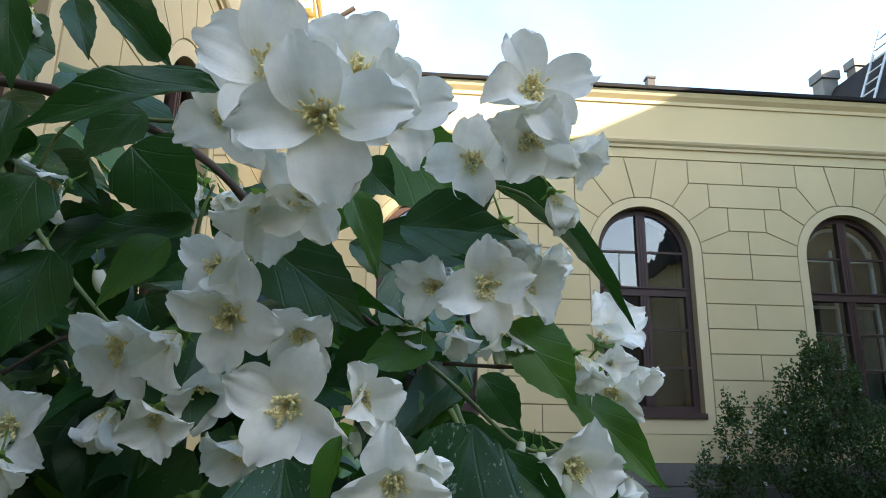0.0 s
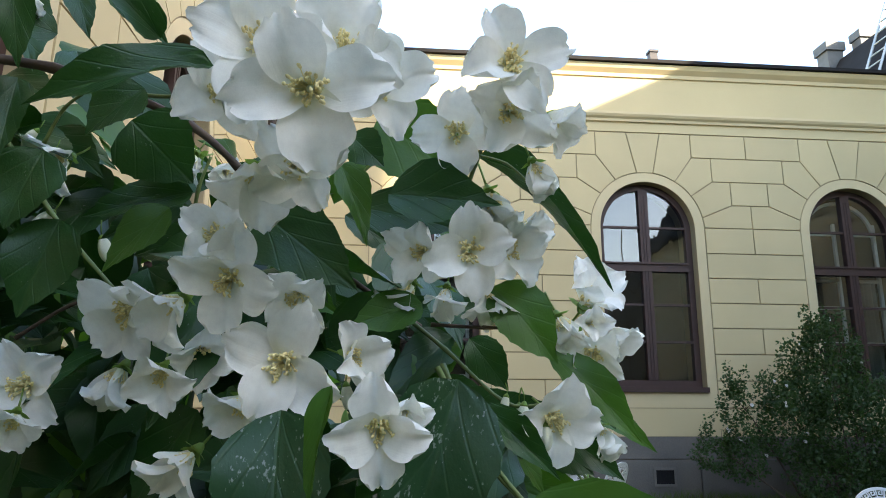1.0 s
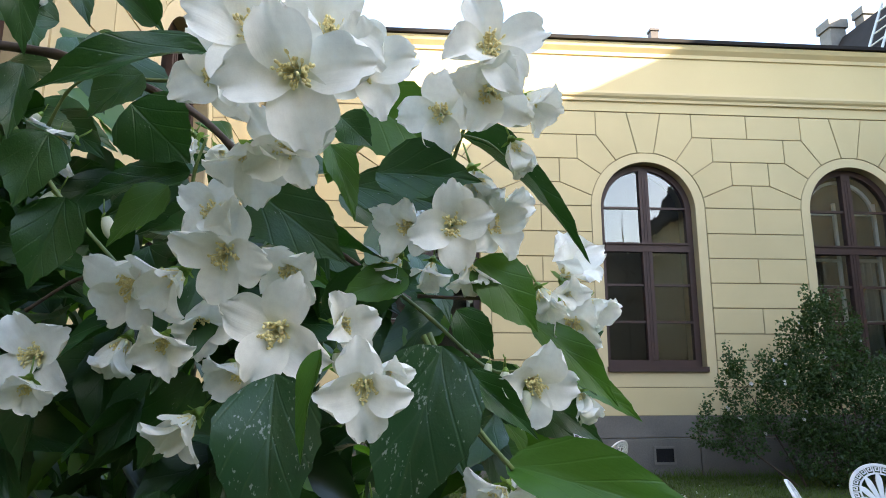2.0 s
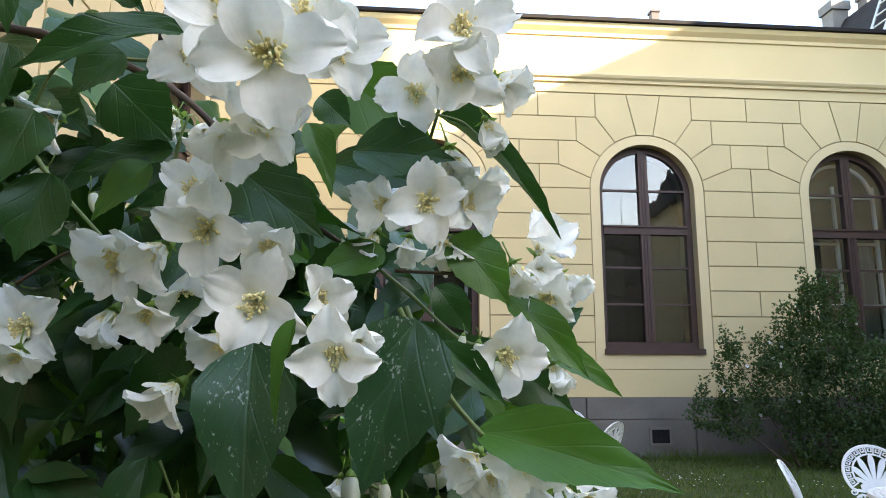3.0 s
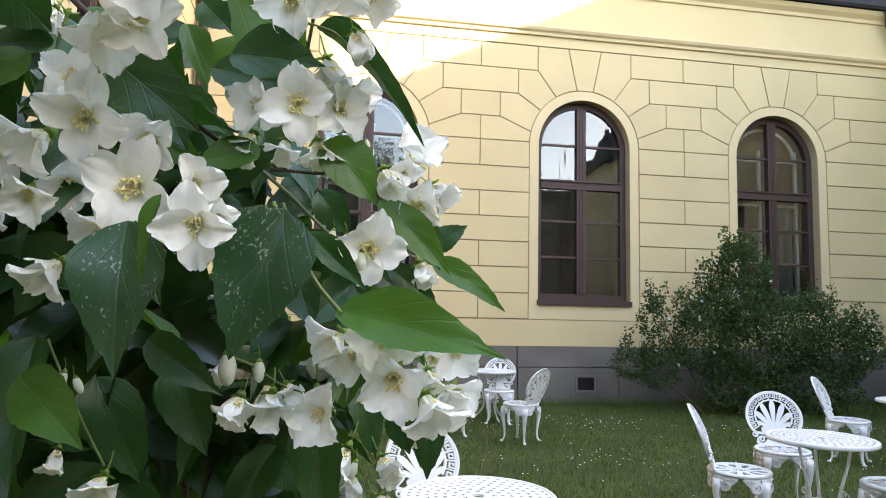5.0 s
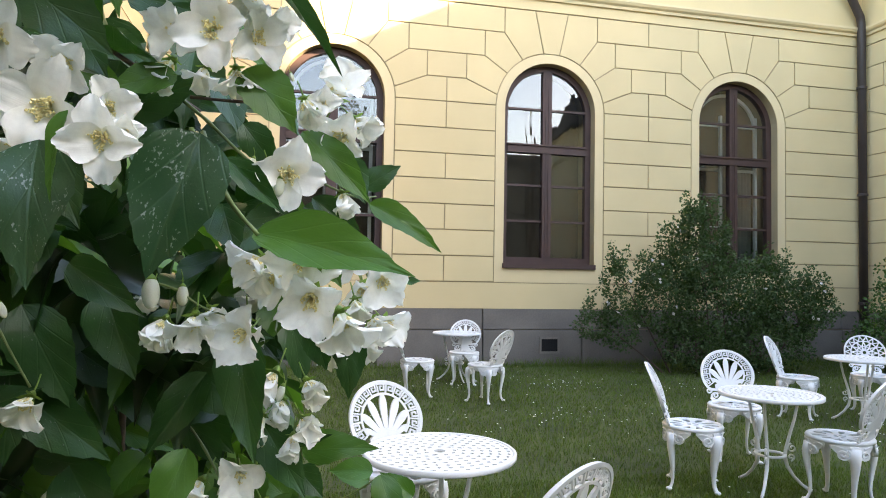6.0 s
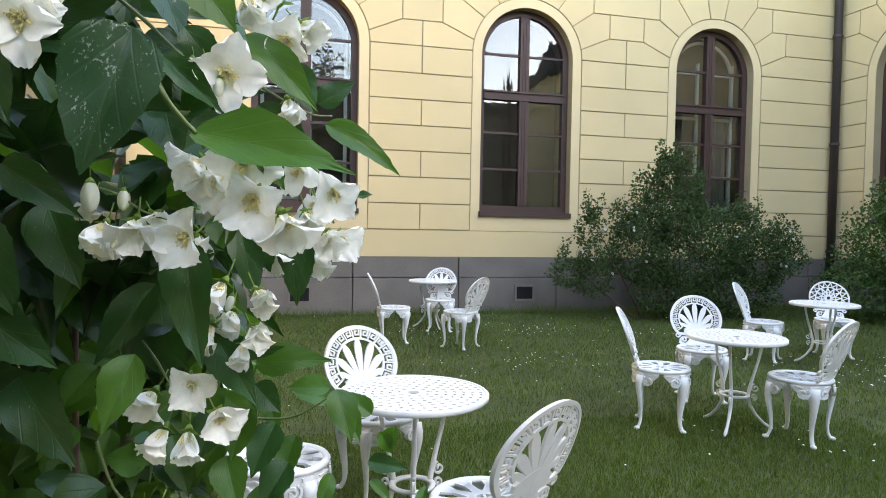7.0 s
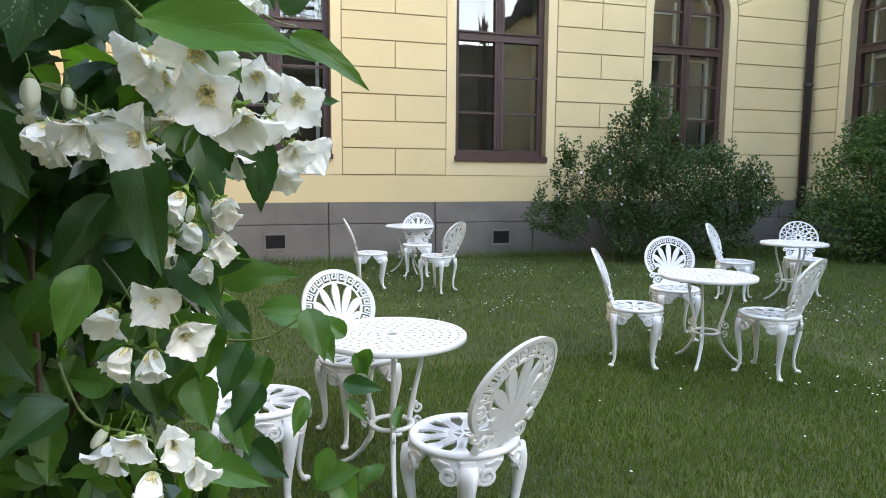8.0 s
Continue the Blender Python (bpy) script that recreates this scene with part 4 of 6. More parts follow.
def leaf_cloud(name, blobs, count, size, material, parent, seed, shell=0.55):
    """Many small folded leaves in and on a set of ellipsoids (x, y, z, rx, ry, rz)."""
    rng = np.random.default_rng(seed)
    vol = np.array([b[3] * b[4] * b[5] for b in blobs]) ** 0.75
    pick = rng.choice(len(blobs), count, p=vol / vol.sum())
    verts, faces = [], []
    for i in range(count):
        b = blobs[pick[i]]
        d = rng.normal(size=3)
        d /= np.linalg.norm(d)
        r = shell + (1.08 - shell) * rng.random() ** 0.8
        p = np.array(b[:3]) + d * r * np.array(b[3:]) * (1 + 0.10 * math.sin(5 * d[0] + 7 * d[2]))
        if p[2] < 0.03 or p[1] > FRONT - 0.09 or p[0] > EAST - 0.09:
            continue
        a = rng.normal(size=3) + d * 0.6
        a /= np.linalg.norm(a)
        n = np.cross(a, rng.normal(size=3))
        n /= np.linalg.norm(n)
        s = np.cross(n, a)
        l, w = size * rng.uniform(0.6, 1.35), size * rng.uniform(0.28, 0.42)
        q = len(verts)
        for v in (p, p + a * l * 0.5 + s * w + n * l * 0.08, p + a * l * 0.5, p + a * l - n * l * 0.1, p + a * l * 0.5 - s * w + n * l * 0.08):
            verts.append(tuple(v))
        faces.extend(((q, q + 1, q + 3, q + 2), (q, q + 2, q + 3, q + 4)))
    ob = raw(name, verts, faces, material, parent)
    return ob


def rose_bloom(p, r, material, parent, rng):
    bm = bmesh.new()
    for ring in range(3):
        for k in range(5):
            a = k * 1.2566 + ring * 0.6
            rr, up = r * (1 - 0.28 * ring), r * 0.35 * ring
            c, s = math.cos(a), math.sin(a)
            pts = [(0, 0, 0), (c * rr * 0.6 - s * rr * 0.5, s * rr * 0.6 + c * rr * 0.5, up + r * 0.25), (c * rr, s * rr, up + r * 0.3), (c * rr * 0.6 + s * rr * 0.5, s * rr * 0.6 - c * rr * 0.5, up + r * 0.25)]
            bm.faces.new([bm.verts.new(v) for v in pts])
    m = Matrix.Translation(p) @ Euler((radians(60 + rng.uniform(-30, 30)), 0, rng.uniform(-0.8, 0.8))).to_matrix().to_4x4()
    for v in bm.verts:
        v.co = m @ v.co
    part("bloom", bm, material, parent)


def shrub(name, label, blobs, stems, count, size, material, blooms, bloom_mat, seed):
    s = thing(name, label, "shrub")
    rng = random.Random(seed)
    for (x, y), b in stems:
        bm = bmesh.new()
        tip = Vector(blobs[b][:3]) + Vector((0, 0, blobs[b][5] * 0.6))
        mid = Vector((x, y, 0)).lerp(tip, 0.5) + Vector((rng.uniform(-0.1, 0.1), rng.uniform(-0.1, 0.1), 0.1))
        tube(bm, [(x, y, -0.03), Vector((x, y, 0)).lerp(mid, 0.5), mid, mid.lerp(tip, 0.5) + Vector((0.03, 0, 0)), tip], [0.016, 0.013, 0.010, 0.007, 0.003], 6)
        for k in range(5):
            a = mid.lerp(tip, rng.random())
            tube(bm, [a, a + Vector((rng.uniform(-0.25, 0.25), rng.uniform(-0.25, 0.25), rng.uniform(0.1, 0.3)))], [0.006, 0.002], 5)
        part("stem", bm, M_TWIG, s)
    tagged(leaf_cloud("foliage", blobs, count, size, material, s, seed), kind="stuff")
    for k in range(blooms):
        b = rng.choice(blobs)
        a = rng.uniform(-2.6, -0.5)
        e = rng.uniform(-0.2, 0.9)
        p = Vector((b[0] + b[3] * math.cos(a) * math.cos(e), b[1] + b[4] * math.sin(a) * math.cos(e), b[2] + b[5] * math.sin(e)))
        if p.y < FRONT - 0.1 and p.x < EAST - 0.1:
            rose_bloom(p, rng.uniform(0.022, 0.036), bloom_mat, s, rng)
    return s


ROSE = [
    (5.20, 7.05, 0.85, 0.62, 0.45, 0.55), (4.9, 7.1, 1.30, 0.42, 0.36, 0.36), (5.6, 7.0, 1.08, 0.55, 0.42, 0.38), (6.05, 6.95, 0.80, 0.42, 0.4, 0.36),
    (4.50, 7.1, 0.88, 0.36, 0.36, 0.36), (4.68, 7.2, 1.55, 0.20, 0.2, 0.32), (4.9, 7.1, 1.76, 0.15, 0.18, 0.22), (5.1, 7.1, 1.58, 0.22, 0.22, 0.2), (6.4, 6.9, 0.85, 0.26, 0.26, 0.18),
    (3.93, 7.15, 1.12, 0.18, 0.18, 0.2), (3.68, 7.2, 0.62, 0.2, 0.2, 0.17), (3.98, 7.15, 0.55, 0.24, 0.2, 0.2), (5.7, 6.95, 0.42, 0.6, 0.4, 0.3), (4.85, 7.0, 0.42, 0.45, 0.35, 0.3), (4.3, 7.15, 1.28, 0.13, 0.18, 0.22),
]
ROSE = [(x, y, z * 0.99 + 0.02, rx * 0.98, ry, rz * 1.0) for x, y, z, rx, ry, rz in ROSE]
_r = random.Random(4)
for _k in range(34):
    _b = ROSE[_r.randrange(15)]
    _a = _r.uniform(-3.1, 3.1)
    _x, _y, _z = _b[0] + _b[3] * 0.85 * math.cos(_a), _b[1] - 0.1 + _b[4] * 0.5 * math.sin(_a), _b[2] + _b[5] * _r.uniform(0.5, 0.95)
    for _j in range(3):
        ROSE.append((_x + 0.03 * _j * _r.uniform(-1, 1.5), _y, _z + 0.09 * _j, 0.085 - 0.02 * _j, 0.085 - 0.02 * _j, 0.10))
shrub("rose_bush", "large dark green rose bush with a few white blooms", sited(ROSE), rooted([((5.3, 7.0), 0), ((5.1, 7.05), 1), ((5.5, 6.95), 2), ((5.6, 7.0), 3), ((5.0, 7.1), 4), ((4.9, 7.05), 6), ((4.6, 7.1), 9), ((4.5, 7.05), 10), ((5.2, 6.9), 7), ((5.7, 6.9), 8)]), 34000, 0.048, M_ROSELEAF, 26, M_ROSE, 11)
SIDE = [
    (7.55, 6.35, 0.85, 0.6, 0.6, 0.55), (8.0, 6.3, 1.25, 0.5, 0.55, 0.5), (7.3, 6.45, 0.45, 0.6, 0.5, 0.4), (7.9, 6.1, 0.5, 0.5, 0.6, 0.5), (7.75, 6.5, 1.35, 0.35, 0.35, 0.3), (8.1, 5.6, 1.1, 0.3, 0.6, 0.6),
]
SIDE = [(x - 0.08, y, z * 1.12 + 0.04, rx, ry, rz * 1.05) for x, y, z, rx, ry, rz in SIDE]
shrub("flowering_shrub", "bright green shrub with a pink bloom by the downpipe", sited(SIDE), rooted([((7.6, 6.4), 0), ((7.8, 6.3), 1), ((7.5, 6.4), 2), ((7.9, 6.2), 3), ((7.7, 6.4), 4)]), 20000, 0.056, M_ROSELEAF2, 3, M_PINK, 12)


# ---- trees behind the camera, seen mirrored in the window panes ----
def garden_tree(x, y, h, r, seed):
    (x, y, _), h, r = on_site(x, y), h * UNIT, r * UNIT
    t = thing("garden_tree", "dark leafy tree standing across the courtyard", "tree", "courtyard trees")
    rng = random.Random(seed)
    bm = bmesh.new()
    tube(bm, [(x, y, -0.05), (x + 0.1, y, h * 0.3), (x, y + 0.1, h * 0.7), (x, y, h * 0.95)], [0.16, 0.13, 0.07, 0.02], 8)
    for k in range(9):
        a, z = rng.uniform(0, 6.28), h * rng.uniform(0.35, 0.8)
        tube(bm, [(x, y, z), (x + math.cos(a) * r * 0.5, y + math.sin(a) * r * 0.5, z + 0.4), (x + math.cos(a) * r * 0.8, y + math.sin(a) * r * 0.8, z + 0.9)], [0.06, 0.04, 0.015], 6)
    part("trunk", bm, M_TWIG, t)
    blobs = []
    for k in range(16):
        a, q, z = rng.uniform(0, 6.28), rng.random() ** 0.6, rng.uniform(0.35, 1.0)
        w = r * (1.15 - z) * 1.2
        blobs.append((x + math.cos(a) * w * q, y + math.sin(a) * w * q, h * z, 0.45 * r * rng.uniform(0.5, 1), 0.45 * r * rng.uniform(0.5, 1), 0.4 * r * rng.uniform(0.5, 1)))
    tagged(leaf_cloud("crown", blobs, 2600, 0.2, M_TREELEAF, t, seed, 0.3), kind="stuff")


for x, y, h, r, s in ((5.0, -9.0, 7.4, 1.9, 1), (7.6, -9.5, 7.6, 1.8, 2), (9.6, -9.2, 8.4, 2.0, 3), (2.2, -9.5, 7.6, 2.2, 4), (12.5, -9.0, 7.6, 2.2, 5)):
    garden_tree(x, y, h, r, s)


# ---- the mock orange bush ----
def petal_mesh(seed):
    """Broad obovate petal, narrow at its claw, with a waved, slightly pointed or notched tip and raised sides."""
    rng = random.Random(seed)
    nu, nv = 14, 10
    bm = bmesh.new()
    ph, ph2, notch, curl = rng.uniform(0, 6), rng.uniform(0, 6), rng.uniform(-0.03, 0.05), rng.uniform(-0.16, 0.08)
    wide, cup, tip = rng.uniform(0.365, 0.435), rng.uniform(0.14, 0.30), rng.uniform(0.0, 0.03)
    rows = []
    for i in range(nu + 1):
        s = i / nu
        w = wide * (0.34 + 0.66 * math.sin(math.pi * 0.5 * min(1, s / 0.58)) ** 1.05)
        if s > 0.62:
            w *= math.sqrt(max(0.0, 1 - ((s - 0.62) / 0.44) ** 2.4))
        row = []
        for j in range(nv + 1):
            v = 2 * j / nv - 1
            edge = s ** 5
            x = 0.02 + 1.0 * s - 0.10 * v * v * edge + edge * (0.045 * math.sin(5 * v + ph) + 0.028 * math.sin(13 * v + ph2) - notch * math.exp(-(v * 4) ** 2) + tip * math.exp(-(v * 6) ** 2))
            y = w * v * (1 + 0.05 * s * math.sin(9 * s + ph + 2 * (v > 0)))
            z = 0.17 * math.sin(s * 2.2) + cup * v * v * (0.4 + 0.6 * s) + curl * s * s - 0.12 * s ** 3
            z += 0.045 * s * math.sin(4 * v + ph) + 0.035 * s * s * math.sin(9 * v + ph2) + 0.03 * s * math.sin(6 * s + ph2 + 2 * v) - 0.03 * math.exp(-(v * 5) ** 2) * s
            row.append(bm.verts.new((x, y, z)))
        rows.append(row)
    for a, b in zip(rows, rows[1:]):
        for j in range(nv):
            bm.faces.new((a[j], a[j + 1], b[j + 1], b[j]))
    return mesh_of("petal", bm, M_PETAL, True)


PETALS = [petal_mesh(s) for s in range(12)]


def stamen_mesh(seed):
    rng = random.Random(seed)
    bm = bmesh.new()
    for k in range(44):
        a, lean, l = rng.uniform(0, 6.28), 0.66 * rng.random() ** 0.6, rng.uniform(0.17, 0.33)
        d = Vector((math.cos(a) * math.sin(lean), math.sin(a) * math.sin(lean), math.cos(lean)))
        p = Vector((math.cos(a) * 0.05, math.sin(a) * 0.05, 0.04))
        bow = Vector((0, 0, 1)).cross(d) * rng.uniform(-0.04, 0.04)
        e = p + d * l
        tube(bm, [p, p + d * l * 0.55 + bow, e], [0.010, 0.008, 0.007], 4)
        spin = Euler((rng.uniform(-0.9, 0.9), rng.uniform(-0.9, 0.9), 0)).to_matrix().to_4x4()
        bmesh.ops.create_icosphere(bm, subdivisions=1, radius=0.029, matrix=Matrix.Translation(e) @ spin @ Matrix.Diagonal((0.8, 0.8, 1.6, 1)))
    return mesh_of("stamen_tuft", bm, M_STAMEN, True)


STAMENS = [stamen_mesh(s) for s in range(3)]


def calyx_mesh():
    bm = bmesh.new()
    lathe(bm, [(0.02, -0.26), (0.08, -0.2), (0.12, -0.1), (0.13, -0.02), (0.10, -0.03), (0.03, -0.03)], 12)
    for k in range(4):
        m = pose(0, 0, 0, 0, 0, 45 + 90 * k)
        a = [bm.verts.new(m @ Vector(v)) for v in ((0.10, -0.07, -0.06), (0.10, 0.07, -0.06), (0.24, 0.07, 0.0), (0.36, 0, 0.04), (0.24, -0.07, 0.0))]
        bm.faces.new(a)
    tube(bm, [(0, 0, -0.24), (0.02, 0.01, -0.5), (0.08, 0.02, -0.85)], [0.03, 0.025, 0.025], 6)
    return mesh_of("flower", bm, M_CALYX, True)


CALYX = calyx_mesh()
bush = thing("mock_orange_bush", "mock orange bush with white four-petalled flowers and dark leaves", "flowering bush")
bush.matrix_basis = Matrix(((1.01617, 0.00524, -0.00309, 0.20041), (-0.00538, 1.01509, -0.04703, -0.06412), (0.00284, 0.04704, 1.0151, -0.3107), (0, 0, 0, 1)))
count = [0]


def frame_of(p, n, ref=Vector((0, 0, 1))):
    """Matrix with z along n and x as near to ref as it can be."""
    z = Vector(n).normalized()
    x = (ref - z * ref.dot(z))
    x = x.normalized() if x.length > 1e-3 else z.orthogonal().normalized()
    y = z.cross(x)
    return Matrix(((x.x, y.x, z.x, p[0]), (x.y, y.y, z.y, p[1]), (x.z, y.z, z.z, p[2]), (0, 0, 0, 1)))


def flower(p, n, diam, roll, cup):
    """One open flower: centre, facing, diameter, turn in degrees and how far the petals close (0 flat, 1 bell)."""
    count[0] += 1
    rng = random.Random(count[0])
    r = diam / 2 * (0.94 + 0.16 * max(0.0, min(1.0, (cup - 0.6) / 0.4)))
    f = part("flower", CALYX, M_CALYX, bush)
    f.matrix_basis = frame_of(p, n) @ pose(0, 0, 0, 0, 0, roll) @ Matrix.Scale(r, 4)
    for k in range(4):
        q = part("petal", rng.choice(PETALS), M_PETAL, f)
        up = math.degrees(cup) * 0.78 + 10 + rng.uniform(-13, 13)
        q.matrix_basis = pose(0, 0, 0.008 * (k % 2), 0, 0, 90 * k + rng.uniform(-9, 9)) @ pose(0, 0, 0, rng.uniform(-8, 8), -up, 0) @ Matrix.Diagonal((rng.uniform(0.95, 1.06), rng.uniform(0.92, 1.12), 1, 1))
    s = part("stamen_tuft", rng.choice(STAMENS), M_STAMEN, f)
    s.matrix_basis = Matrix.Scale(1.12, 4)


def bud_mesh():
    bm = bmesh.new()
    bmesh.ops.create_uvsphere(bm, u_segments=14, v_segments=10, radius=0.5)
    for v in bm.verts:
        a = math.atan2(v.co.y, v.co.x)
        v.co.x *= 0.78 + 0.05 * math.cos(4 * a)
        v.co.y *= 0.78 + 0.05 * math.cos(4 * a)
        v.co.z = v.co.z * 1.15 + 0.5
    return mesh_of("bud", bm, M_BUD, True)


BUD = bud_mesh()


def bud(p, d, size):
    b = part("bud", BUD, M_BUD, bush)
    b.matrix_basis = frame_of(p, d) @ Matrix.Translation((0, 0, -size * 0.5)) @ Matrix.Diagonal((size * 0.66, size * 0.66, size * 0.92, 1))
    bm = bmesh.new()
    lathe(bm, [(0.04, -0.20), (0.15, -0.13), (0.22, -0.04), (0.28, 0.06), (0.25, 0.03)], 10)
    tube(bm, [(0, 0, -0.18), (0.08, 0, -0.45), (0.3, 0.1, -0.75)], 0.04, 6)
    part("bud_calyx", bm, M_CALYX, b, smooth=True)


def leaf_verts(bend, fold, wave, ph, nu=22, nv=10, teeth=True):
    """Unit leaf along +x: ovate with a drawn-out tip, arched veins pressed in, toothed edge."""
    verts, faces = [], []
    for i in range(nu + 1):
        s = i / nu
        w = 0.5 * (math.sin(math.pi * s ** 0.72) ** 0.85) * (1 - 0.25 * s) if 0 < s < 1 else 0.0
        if s > 0.85:
            w *= 0.75
        for j in range(nv + 1):
            v = 2 * j / nv - 1
            ww = w * (1 + (0.05 if teeth and i % 3 == 0 and abs(v) > 0.99 else 0))
            vein = 0.012 * max(0, math.cos((s - 0.42 * abs(v)) * 2 * math.pi * 3.4)) ** 4
            z = -bend * (s * 1.1) ** 2 + fold * abs(v) * w + wave * w * math.sin(7 * s + ph) * v - vein * (1 - abs(v) * 0.5) * (0 < s < 1)
            verts.append((s, v * ww, z))
    for i in range(nu):
        for j in range(nv):
            a = i * (nv + 1) + j
            faces.append((a, a + 1, a + nv + 2, a + nv + 1))
    return verts, faces


LEAVES = {}


def leaf(base, tip, width, n, bend=0.15, material=M_LEAF):
    """One leaf blade from base to tip."""
    count[0] += 1
    rng = random.Random(count[0] * 7)
    key = (round(bend, 2), material.name, count[0] % 3)
    if key not in LEAVES:
        me = bpy.data.meshes.new("leaf")
        v, f = leaf_verts(bend, rng.uniform(0.12, 0.35), rng.uniform(0.05, 0.16), rng.uniform(0, 6))
        me.from_pydata(v, [], f)
        me.update()
        me.materials.append(material)
        me.shade_smooth()
        LEAVES[key] = me
    b, t = Vector(base), Vector(tip)
    z = Vector(n)
    x = t - b
    l = x.length
    # the bent blade's chord runs from base to tip
    x = (x.normalized() + z.normalized() * bend * 1.2).normalized()
    y = z.cross(x).normalized()
    z = x.cross(y)
    ob = part("leaf", LEAVES[key], material, bush)
    ob.matrix_basis = Matrix(((x.x * l, y.x * width, z.x * l, b.x), (x.y * l, y.y * width, z.y * l, b.y), (x.z * l, y.z * width, z.z * l, b.z), (0, 0, 0, 1)))


def twig(pts, r0, r1, material):
    """A stem along a few points, rounded through them."""
    ps = [Vector(p) for p in pts]
    fine = []
    for i in range(len(ps) - 1):
        p0, p1, p2, p3 = ps[max(0, i - 1)], ps[i], ps[i + 1], ps[min(len(ps) - 1, i + 2)]
        for k in range(5):
            s = k / 5
            fine.append(0.5 * (2 * p1 + (p2 - p0) * s + (2 * p0 - 5 * p1 + 4 * p2 - p3) * s * s + (3 * p1 - p0 - 3 * p2 + p3) * s ** 3))
    fine.append(ps[-1])
    bm = bmesh.new()
    n = len(fine) - 1
    tube(bm, fine, [(r0 + (r1 - r0) * i / n) * (1.25 if i % 5 == 0 else 1) for i in range(n + 1)], 7)
    part("twig", bm, material, bush, smooth=True)


# main canes from the ground
for x, y, tx, ty, tz in ((-0.25, 0.85, 0.10, 0.62, 1.55), (-0.35, 0.95, -0.05, 0.60, 1.75), (-0.15, 0.9, 0.22, 0.70, 1.45), (-0.5, 0.9, -0.3, 0.65, 1.85), (-0.1, 1.0, 0.25, 0.80, 1.2), (-0.4, 0.8, -0.1, 0.55, 1.68)):
    twig([(x, y, -0.03), (x + (tx - x) * 0.2, y, tz * 0.4), (x + (tx - x) * 0.6, (y + ty) / 2, tz * 0.8), (tx, ty, tz)], 0.008, 0.003, M_TWIG)


def inner_leaves(seed, total):
    """The crowd of leaves inside and behind the clusters."""
    rng = np.random.default_rng(seed)
    shapes = [leaf_verts(b, 0.25, 0.1, p, 8, 4, False) for b, p in ((0.1, 0), (0.2, 2), (0.3, 4))]
    made = {"dark": ([], []), "bright": ([], [])}
    for i in range(total):
        z = 1.86 * rng.random() ** 0.7
        edge = 0.25 - 0.10 * max(0, z - 1.5) / 0.25 + 0.05 * math.sin(z * 9) + (0.08 if z < 1.25 else 0)
        x = edge - 1.0 * rng.random() ** 1.3
        y = (0.70 if z < 1.58 else 0.58) + 0.50 * rng.random() ** 1.2
        if z > 1.66 and rng.random() < (0.1 if x < -0.1 else 0.5):
            continue
        reach = ((x + 0.28) / 0.66) ** 2 + ((y - 0.80) / 0.40) ** 2
        if reach > 1.0 + 0.15 * math.sin(7 * x + 5 * z) + 0.1 * rng.random():
            continue
        # dark leaves carry the interior's shade in their colour; low down most are bright
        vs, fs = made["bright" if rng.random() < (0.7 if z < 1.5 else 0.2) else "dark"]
        v, f = shapes[i % 3]
        l = rng.uniform(0.04, 0.07)
        m = Euler((rng.normal(0, 0.5), rng.uniform(0.1, 1.5), rng.uniform(-3.1, 3.1))).to_matrix()
        q = len(vs)
        w = rng.uniform(0.42, 0.6)
        for a in v:
            c = m @ Vector((a[0] * l, a[1] * l * w, a[2] * l))
            vs.append((x + c.x, y + c.y, z + c.z))
        fs.extend(tuple(k + q for k in g) for g in f)
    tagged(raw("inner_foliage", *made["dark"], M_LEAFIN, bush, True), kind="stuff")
    tagged(raw("young_foliage", *made["bright"], M_LEAFIN2, bush, True), kind="stuff")


inner_leaves(8, 9000)


def middle_leaves(seed, total, centre, radii, bright, size=0.05):
    """Single leaves between the flower clusters, hanging out and down from the stems."""
    rng = random.Random(seed)
    for i in range(total):
        d = Vector((rng.gauss(0, 1), rng.gauss(0, 0.8), rng.gauss(0, 1))).normalized() * rng.random() ** 0.5
        p = Vector(centre) + Vector((d.x * radii[0], d.y * radii[1], d.z * radii[2]))
        way = Vector((rng.gauss(0.15, 0.7), rng.gauss(-0.25, 0.35), rng.gauss(-0.55, 0.45))).normalized()
        l = rng.uniform(0.8, 1.2) * size
        n = Vector((rng.gauss(0, 0.35), rng.gauss(-0.8, 0.3), rng.gauss(0.55, 0.35)))
        n = n - way * n.dot(way)
        leaf(p, p + way * l, l * rng.uniform(0.45, 0.58), n.normalized(), rng.choice((0.1, 0.15, 0.2)), M_LEAF2 if rng.random() < bright else M_LEAF)


middle_leaves(21, 75, (0.13, 0.56, 1.67), (0.16, 0.05, 0.13), 0.15)
middle_leaves(27, 75, (0.20, 0.63, 1.73), (0.10, 0.05, 0.095), 0.12, 0.055)
middle_leaves(28, 45, (0.05, 0.57, 1.74), (0.10, 0.05, 0.08), 0.12, 0.05)
middle_leaves(29, 35, (0.05, 0.555, 1.80), (0.08, 0.04, 0.09), 0.15, 0.048)
middle_leaves(22, 40, (0.27, 0.60, 1.60), (0.06, 0.05, 0.10), 0.3, 0.045)
middle_leaves(23, 75, (0.15, 0.66, 1.46), (0.13, 0.05, 0.12), 0.8, 0.040)
middle_leaves(24, 22, (0.02, 0.54, 1.80), (0.14, 0.05, 0.07), 0.15)
middle_leaves(25, 9, (0.40, 0.66, 1.41), (0.05, 0.04, 0.05), 0.9, 0.026)
middle_leaves(26, 55, (0.02, 0.64, 1.42), (0.14, 0.06, 0.16), 0.75, 0.042)
